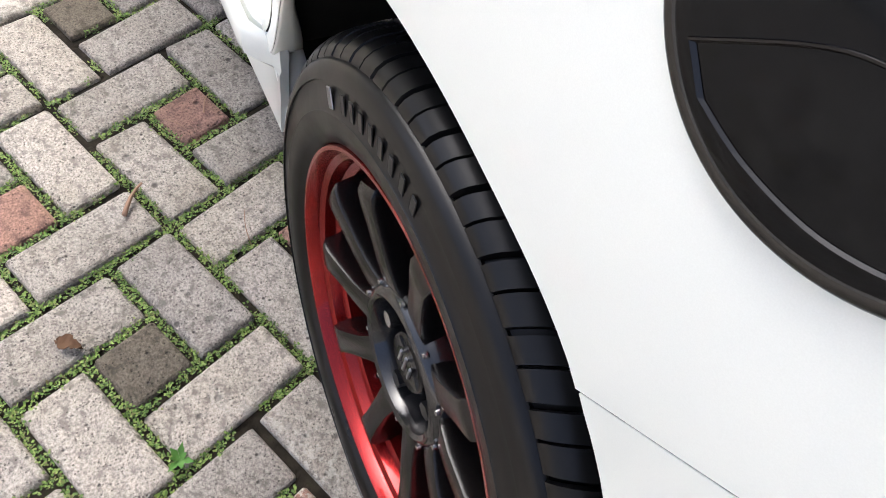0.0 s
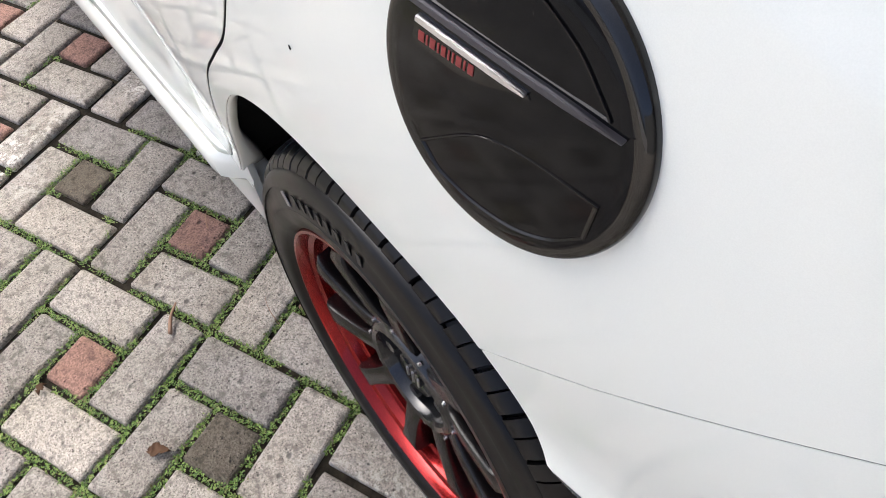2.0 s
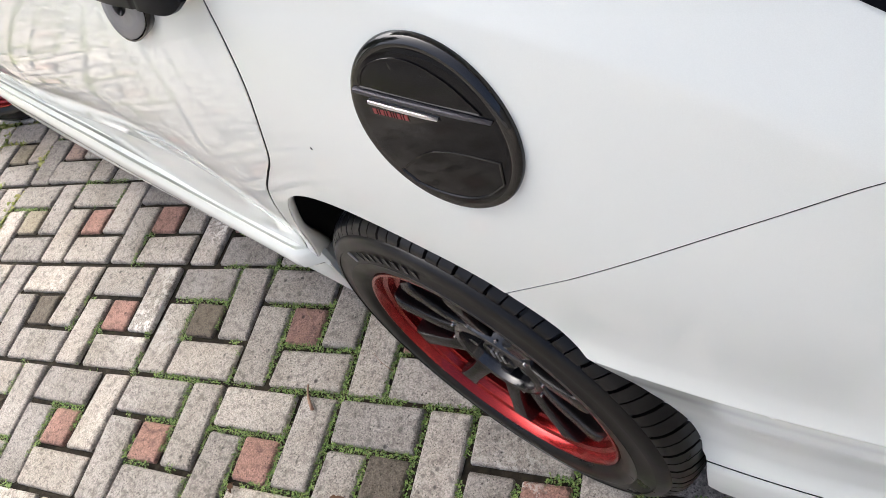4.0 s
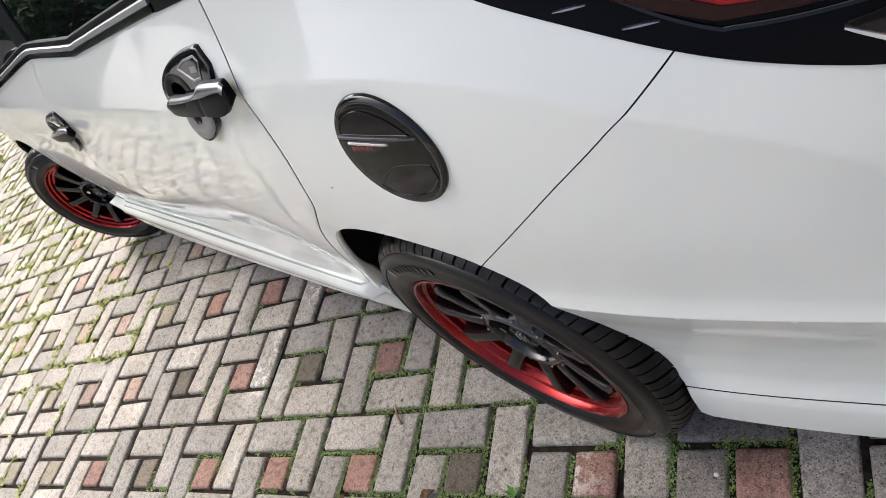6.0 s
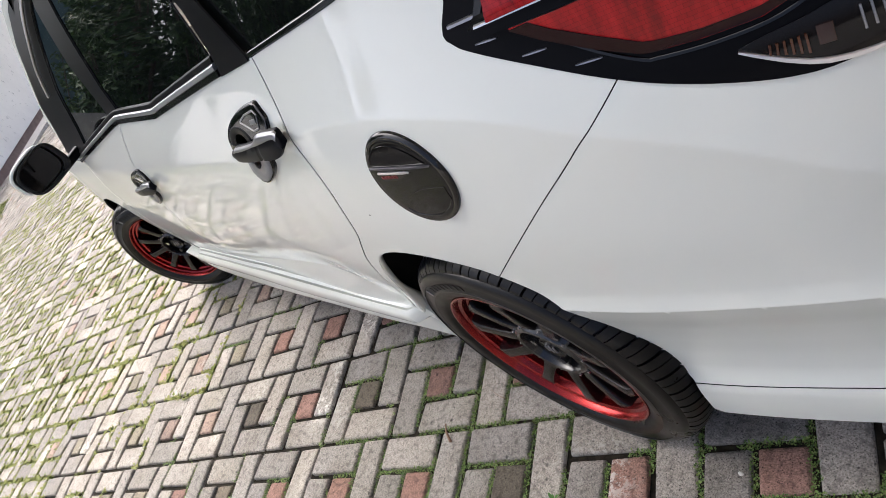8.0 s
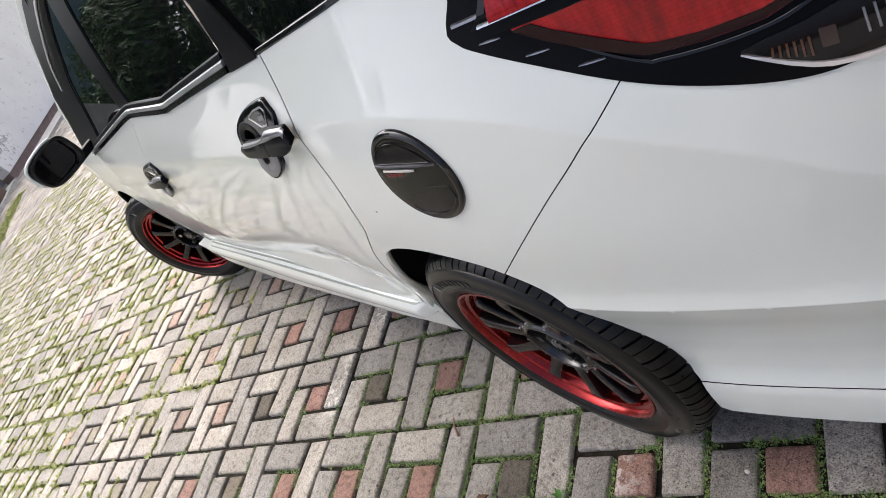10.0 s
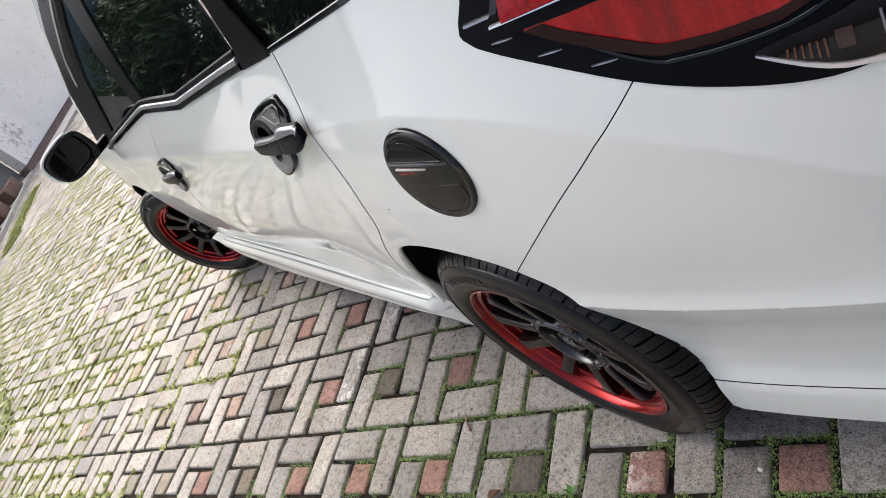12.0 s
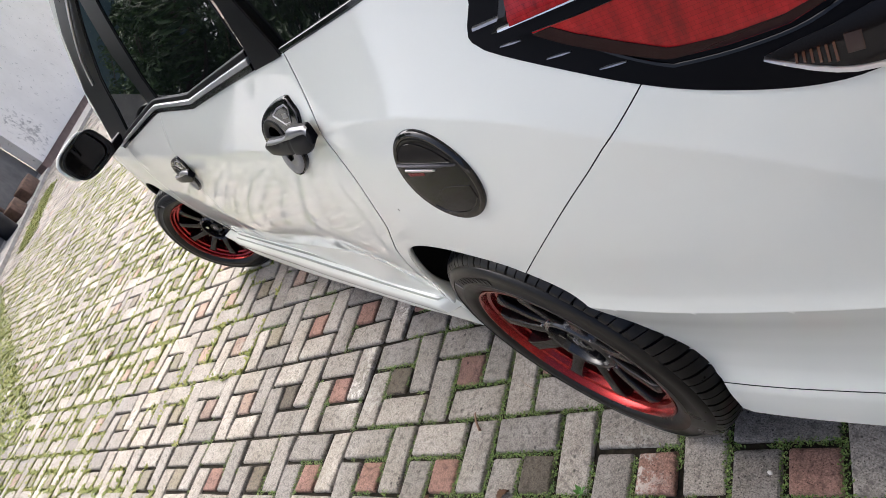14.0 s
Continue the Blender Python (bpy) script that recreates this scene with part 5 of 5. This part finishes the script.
def hedge(x0, x1, y0, y1, height, count, seed):
    """A dense row of shrubs: leaning stems and many small leaves, thicker towards the outside, with gaps."""
    rg = random.Random(seed)
    h = tagged(empty("hedge", ((x0 + x1) / 2, (y0 + y1) / 2, 0)), "tall dark green leafy hedge along the yard", "hedge")
    o = h.location
    clumps = []
    bm = bmesh.new()
    n = max(3, int((x1 - x0) / 0.9))
    for i in range(n):
        bx = x0 + (x1 - x0) * (i + 0.5) / n + rg.uniform(-0.2, 0.2)
        by = (y0 + y1) / 2 + rg.uniform(-0.2, 0.2)
        for k in range(4):
            tip = Vector((bx + rg.uniform(-0.6, 0.6), rg.uniform(y0, y1), height * rg.uniform(0.6, 0.95)))
            foot = Vector((bx, by, 0))
            d = tip - foot
            bmesh.ops.create_cone(bm, cap_ends=True, segments=6, radius1=0.03, radius2=0.008, depth=d.length,
                                  matrix=Matrix.Translation((foot + tip) / 2 - o) @ d.to_track_quat("Z", "Y").to_matrix().to_4x4())
        for k in range(44):
            clumps.append((Vector((bx + rg.uniform(-0.6, 0.6), rg.uniform(y0, y1), rg.uniform(0.1, height))), rg.uniform(0.16, 0.36)))
    part("stems", bm, m_bark, h)
    V, F = [], []
    for i in range(count):
        c, r = rg.choice(clumps)
        d = Vector((rg.gauss(0, 1), rg.gauss(0, 1), rg.gauss(0, 1))).normalized()
        p = c + d * r * rg.uniform(0.6, 1.05) - o
        nrm = (d + Vector((rg.gauss(0, 0.5), rg.gauss(0, 0.5), 0.5 + rg.gauss(0, 0.4)))).normalized()
        t = nrm.orthogonal().normalized()
        t.rotate(Matrix.Rotation(rg.uniform(0, 6.28), 3, nrm))
        b = nrm.cross(t)
        l, w = rg.uniform(0.06, 0.11), rg.uniform(0.020, 0.036)
        q = len(V)
        V += [tuple(p - t * l), tuple(p + b * w + nrm * 0.006), tuple(p + t * l), tuple(p - b * w + nrm * 0.006)]
        F += [(q, q + 1, q + 2), (q, q + 2, q + 3)]
    tagged(mesh_of("leaves", V, F, m_leaf, h), kind="stuff")
    return h


hedge(-15.0, -5.4, -4.3, -2.9, 6.4, 84000, 3)
hedge(-20.0, -16.2, -3.6, -2.62, 6.2, 12000, 8)
hedge(-16.2, -13.6, -4.4, -2.2, 6.4, 18000, 9)

# unseen, added: walls for reflections, and a house to shade the near paving
# added pale reflector: lightens what the doors mirror under the trees
wall_box("wall_garden", (-5.4, -2.78), (-11.2, -2.78), 0.12, -0.05, 2.0, m_plaster, "plain pale wall, added unseen to lighten the door reflections", "wall")
# added dim backdrop, out of view, for the front side glass to reflect
wall_box("wall_blue", (-21.5, -4.6), (-21.5, -1.2), 0.2, -0.05, 8.0, m_blue_wall, "tall plain blue-grey wall, added unseen as a reflected backdrop", "wall")
wall_box("wall_house", (-3.0, 2.6), (9.0, 2.6), 4.0, -0.05, 4.8, m_plaster, "plain pale wall block beyond the car, added unseen for shade", "wall")
# added overhead slab, out of view, that takes sky light off the near paving
bm = bmesh.new()
add_box(bm, (2.7, 1.05, 3.5), (12.6, 3.1, 0.16))
tagged(part("ceiling", bm, m_plaster, None, "", False), "plain pale slab over the car, added unseen for shade", "canopy", kind="structure")
# unseen wall behind the viewpoint, added to close the place for reflections
wall_box("wall_back", (8.0, 2.6), (8.0, -9.0), 0.25, -0.05, 3.2, m_grey_wall, "plain grey wall, added unseen to close the yard", "wall")

# another unseen wall, added low so that the car side reflects bright sky
wall_box("wall_yard", (9.0, -7.0), (-6.0, -7.0), 0.2, -0.05, 1.1, m_plaster, "low pale wall, added unseen to close the yard", "wall")

# ---------------------------------------------------------------- moss and grass in the joints
rg = random.Random(21)


def joint_lines(bu, bv):
    """The joints of one block, in units: its two outer sides and the four inner ones."""
    u, v = bu * 3, bv * 3
    return (((u, v), (u + 3, v)), ((u, v), (u, v + 3)), ((u, v + 2), (u + 2, v + 2)), ((u + 2, v + 1), (u + 2, v + 3)), ((u + 1, v + 1), (u + 3, v + 1)), ((u + 1, v), (u + 1, v + 2)))


def tuft(V, F, p, size, rg, lean=0.8, leaves=4):
    for _ in range(leaves):
        a = rg.uniform(0, 6.283)
        d = Vector((math.cos(a), math.sin(a), 0))
        s = Vector((-d.y, d.x, 0))
        l, w = size * rg.uniform(0.6, 1.3), size * rg.uniform(0.22, 0.42)
        up = rg.uniform(0.25, 1.0)
        b = p + d * rg.uniform(0, size * 0.5)
        m_ = b + d * l * 0.5 * lean + Vector((0, 0, l * 0.45 * up))
        e = b + d * l * lean + Vector((0, 0, l * 0.6 * up))
        q = len(V)
        V += [tuple(b), tuple(m_ + s * w), tuple(e), tuple(m_ - s * w)]
        F += [(q, q + 1, q + 2), (q, q + 2, q + 3)]


MV, MF, GV_, GF = [], [], [], []
for bu in range(-14, 14):
    for bv in range(-14, 50):
        c = ground_at(bu * 3 + 1.5, bv * 3 + 1.5)
        if -2.2 < c[0] < 1.2 and -1.15 < c[1] < 0.35:
            for (a, b) in joint_lines(bu, bv):
                n = int(abs(b[0] - a[0]) + abs(b[1] - a[1])) * 64
                for i in range(n):
                    k = (i + rg.random()) / n
                    p = ground_at(a[0] + (b[0] - a[0]) * k + rg.gauss(0, 0.044), a[1] + (b[1] - a[1]) * k + rg.gauss(0, 0.044))
                    near = math.exp(-(((p[0] + 0.40) / 0.55) ** 2 + ((p[1] + 0.26) / 0.50) ** 2))
                    field = noise.noise(Vector((p[0] * 5.5, p[1] * 5.5, 3.0))) + 0.5 * noise.noise(Vector((p[0] * 17, p[1] * 17, 9.0)))
                    near = max(near, 0.72 * math.exp(-(((p[0] - 0.35) / 0.42) ** 2 + ((p[1] + 0.10) / 0.28) ** 2)))
                    if 1.5 * field + 1.30 * near - 0.58 < rg.uniform(-0.10, 0.10):
                        continue
                    tuft(MV, MF, Vector((p[0], p[1], -0.0095 + rg.uniform(0, 0.0065))), rg.uniform(0.0030, 0.0068), rg, 0.8, 4)
        elif -11.0 < c[0] < -1.6 and -2.8 < c[1] < 0.5:
            for (a, b) in joint_lines(bu, bv):
                n = int(abs(b[0] - a[0]) + abs(b[1] - a[1])) * 22
                for i in range(n):
                    k = (i + rg.random()) / n
                    p = ground_at(a[0] + (b[0] - a[0]) * k + rg.gauss(0, 0.06), a[1] + (b[1] - a[1]) * k + rg.gauss(0, 0.06))
                    grow = smooth(-2.0, -4.2, p[0]) * 0.60 + smooth(-0.6, -1.8, p[1]) * 0.55
                    field = noise.noise(Vector((p[0] * 2.2, p[1] * 2.2, 5.0))) + 0.5 * noise.noise(Vector((p[0] * 7, p[1] * 7, 1.0)))
                    if 1.2 * field + grow - 0.26 < rg.uniform(-0.15, 0.15):
                        continue
                    tuft(GV_, GF, Vector((p[0], p[1], -0.008)), rg.uniform(0.010, 0.026), rg, 0.7, 5)
tagged(mesh_of("moss", MV, MF, m_moss, None), "bright green moss growing in the paving joints", "moss", kind="stuff")
for i in range(4200):
    x, y = rg.uniform(-11, -4.8), -1.74 - abs(rg.gauss(0, 0.34))
    tuft(GV_, GF, Vector((x, y, -0.005)), rg.uniform(0.016, 0.038), rg, 0.7, 4)
for i in range(3500):
    k = rg.random()
    x, y = -14.0 + 2.4 * k + rg.gauss(0, 0.12), -0.20 - 0.95 * k + rg.gauss(0, 0.09)
    tuft(GV_, GF, Vector((x, y, -0.005)), rg.uniform(0.02, 0.05), rg, 0.6, 4)
tagged(mesh_of("grass", GV_, GF, m_grass, None), "short yellow-green grass between the far paving stones", "grass", kind="stuff")


# ---------------------------------------------------------------- litter on the paving
m_dry = material("dry_leaf", (0.11, 0.062, 0.036), 0.85, spec=0.2)
m_twig = material("twig", (0.27, 0.165, 0.11), 0.8)
m_sprout = material("sprout_leaf", (0.08, 0.19, 0.035), 0.6, spec=0.3)


def twig(a, b, r, mat=None, label="dry brown twig lying on the paving"):
    a, b = Vector((*a, 0.004 + r)), Vector((*b, 0.003 + r))
    bm = bmesh.new()
    rows = []
    d = (b - a).normalized()
    s = Vector((-d.y, d.x, 0))
    for i in range(7):
        k = i / 6
        c = a.lerp(b, k) + s * 0.08 * (b - a).length * math.sin(k * 2.6) + Vector((0, 0, 0.002 * math.sin(k * 3)))
        w = r * (1.0 - 0.55 * k)
        rows.append([bm.verts.new(c + (s * math.cos(q) + Vector((0, 0, 1)) * math.sin(q)) * w) for q in (0, 1.05, 2.1, 3.14, 4.19, 5.24)])
    for ra, rb in zip(rows, rows[1:]):
        for i in range(6):
            j = (i + 1) % 6
            bm.faces.new((ra[i], ra[j], rb[j], rb[i]))
    bm.faces.new(rows[0][::-1])
    bm.faces.new(rows[-1])
    return tagged(part("twig", bm, mat or m_twig, None), label, "twig")


def dead_leaf(x, y, size, turn):
    bm = bmesh.new()
    rg2 = random.Random(int(size * 1e5))
    mid, lo, hi = [], [], []
    for i in range(12):
        k = i / 11
        w = size * 0.30 * math.sin(math.pi * min(1, 0.06 + k * 0.94)) * rg2.uniform(0.45, 1.25)
        c = Vector((size * (k - 0.5), 0, 0.0025 + 0.004 * math.sin(k * 3)))
        mid.append(bm.verts.new(c))
        lo.append(bm.verts.new(c + Vector((0, -w, rg2.uniform(0.001, 0.009)))))
        hi.append(bm.verts.new(c + Vector((0, w, rg2.uniform(0.001, 0.009)))))
    for i in range(11):
        bm.faces.new((lo[i], lo[i + 1], mid[i + 1], mid[i]))
        bm.faces.new((mid[i], mid[i + 1], hi[i + 1], hi[i]))
    bmesh.ops.transform(bm, matrix=Matrix.Translation((x, y, 0)) @ Matrix.Rotation(turn, 4, "Z"), verts=bm.verts)
    bmesh.ops.solidify(bm, geom=list(bm.faces), thickness=0.0008)
    return tagged(part("dead_leaf", bm, m_dry, None), "curled dry brown leaf on the paving", "leaf")


twig((-0.454, -0.241), (-0.507, -0.202), 0.0046)
twig((-0.344, -0.075), (-0.415, -0.062), 0.0009)
twig((-0.630, -0.076), (-0.673, -0.055), 0.0014)
twig((-0.634, -0.143), (-0.601, -0.113), 0.0008)
dead_leaf(-0.265, -0.352, 0.038, 0.9)
dead_leaf(-0.505, -0.470, 0.020, 2.2)
dead_leaf(-4.50, -0.289, 0.07, 0.4)
dead_leaf(-3.995, -0.992, 0.08, 1.4)

# a white pebble by the bumper
bm = bmesh.new()
bmesh.ops.create_icosphere(bm, subdivisions=2, radius=1.0, matrix=Matrix.Translation((0.326, -0.044, 0.004)) @ Matrix.Diagonal((0.006, 0.0045, 0.004, 1)))
tagged(part("pebble", bm, material("pebble_white", (0.62, 0.60, 0.56), 0.7), None), "small white pebble lying on a paving stone", "pebble")

# a sprout in a joint
bm = bmesh.new()
for i in range(7):
    a = i * 0.9
    d = Vector((math.cos(a), math.sin(a), 0))
    s_ = Vector((-d.y, d.x, 0))
    b0 = Vector((-0.057, -0.252, -0.004))
    l = 0.017 + 0.006 * math.sin(i * 2.3)
    q = [bm.verts.new(b0 + v) for v in (Vector((0, 0, 0)), d * l * 0.5 + s_ * 0.0045 + Vector((0, 0, 0.010)), d * l + Vector((0, 0, 0.013)), d * l * 0.5 - s_ * 0.0045 + Vector((0, 0, 0.010)), d * l * 0.5 + Vector((0, 0, 0.008)))]
    bm.faces.new((q[0], q[1], q[4]))
    bm.faces.new((q[0], q[4], q[3]))
    bm.faces.new((q[1], q[2], q[4]))
    bm.faces.new((q[4], q[2], q[3]))
bmesh.ops.remove_doubles(bm, verts=bm.verts, dist=0.0004)
tagged(part("sprout", bm, m_sprout, None), "small bright green weed sprout in a paving joint", "weed")

# ---------------------------------------------------------------- paving stones by the car
for u0, u1, v0, v1, col in near_blocks:
    vs, fs = stone_faces(u0, u1, v0, v1, rng, True)
    mesh_of("paving_stone", vs, fs, PAVER[col][0], paving)
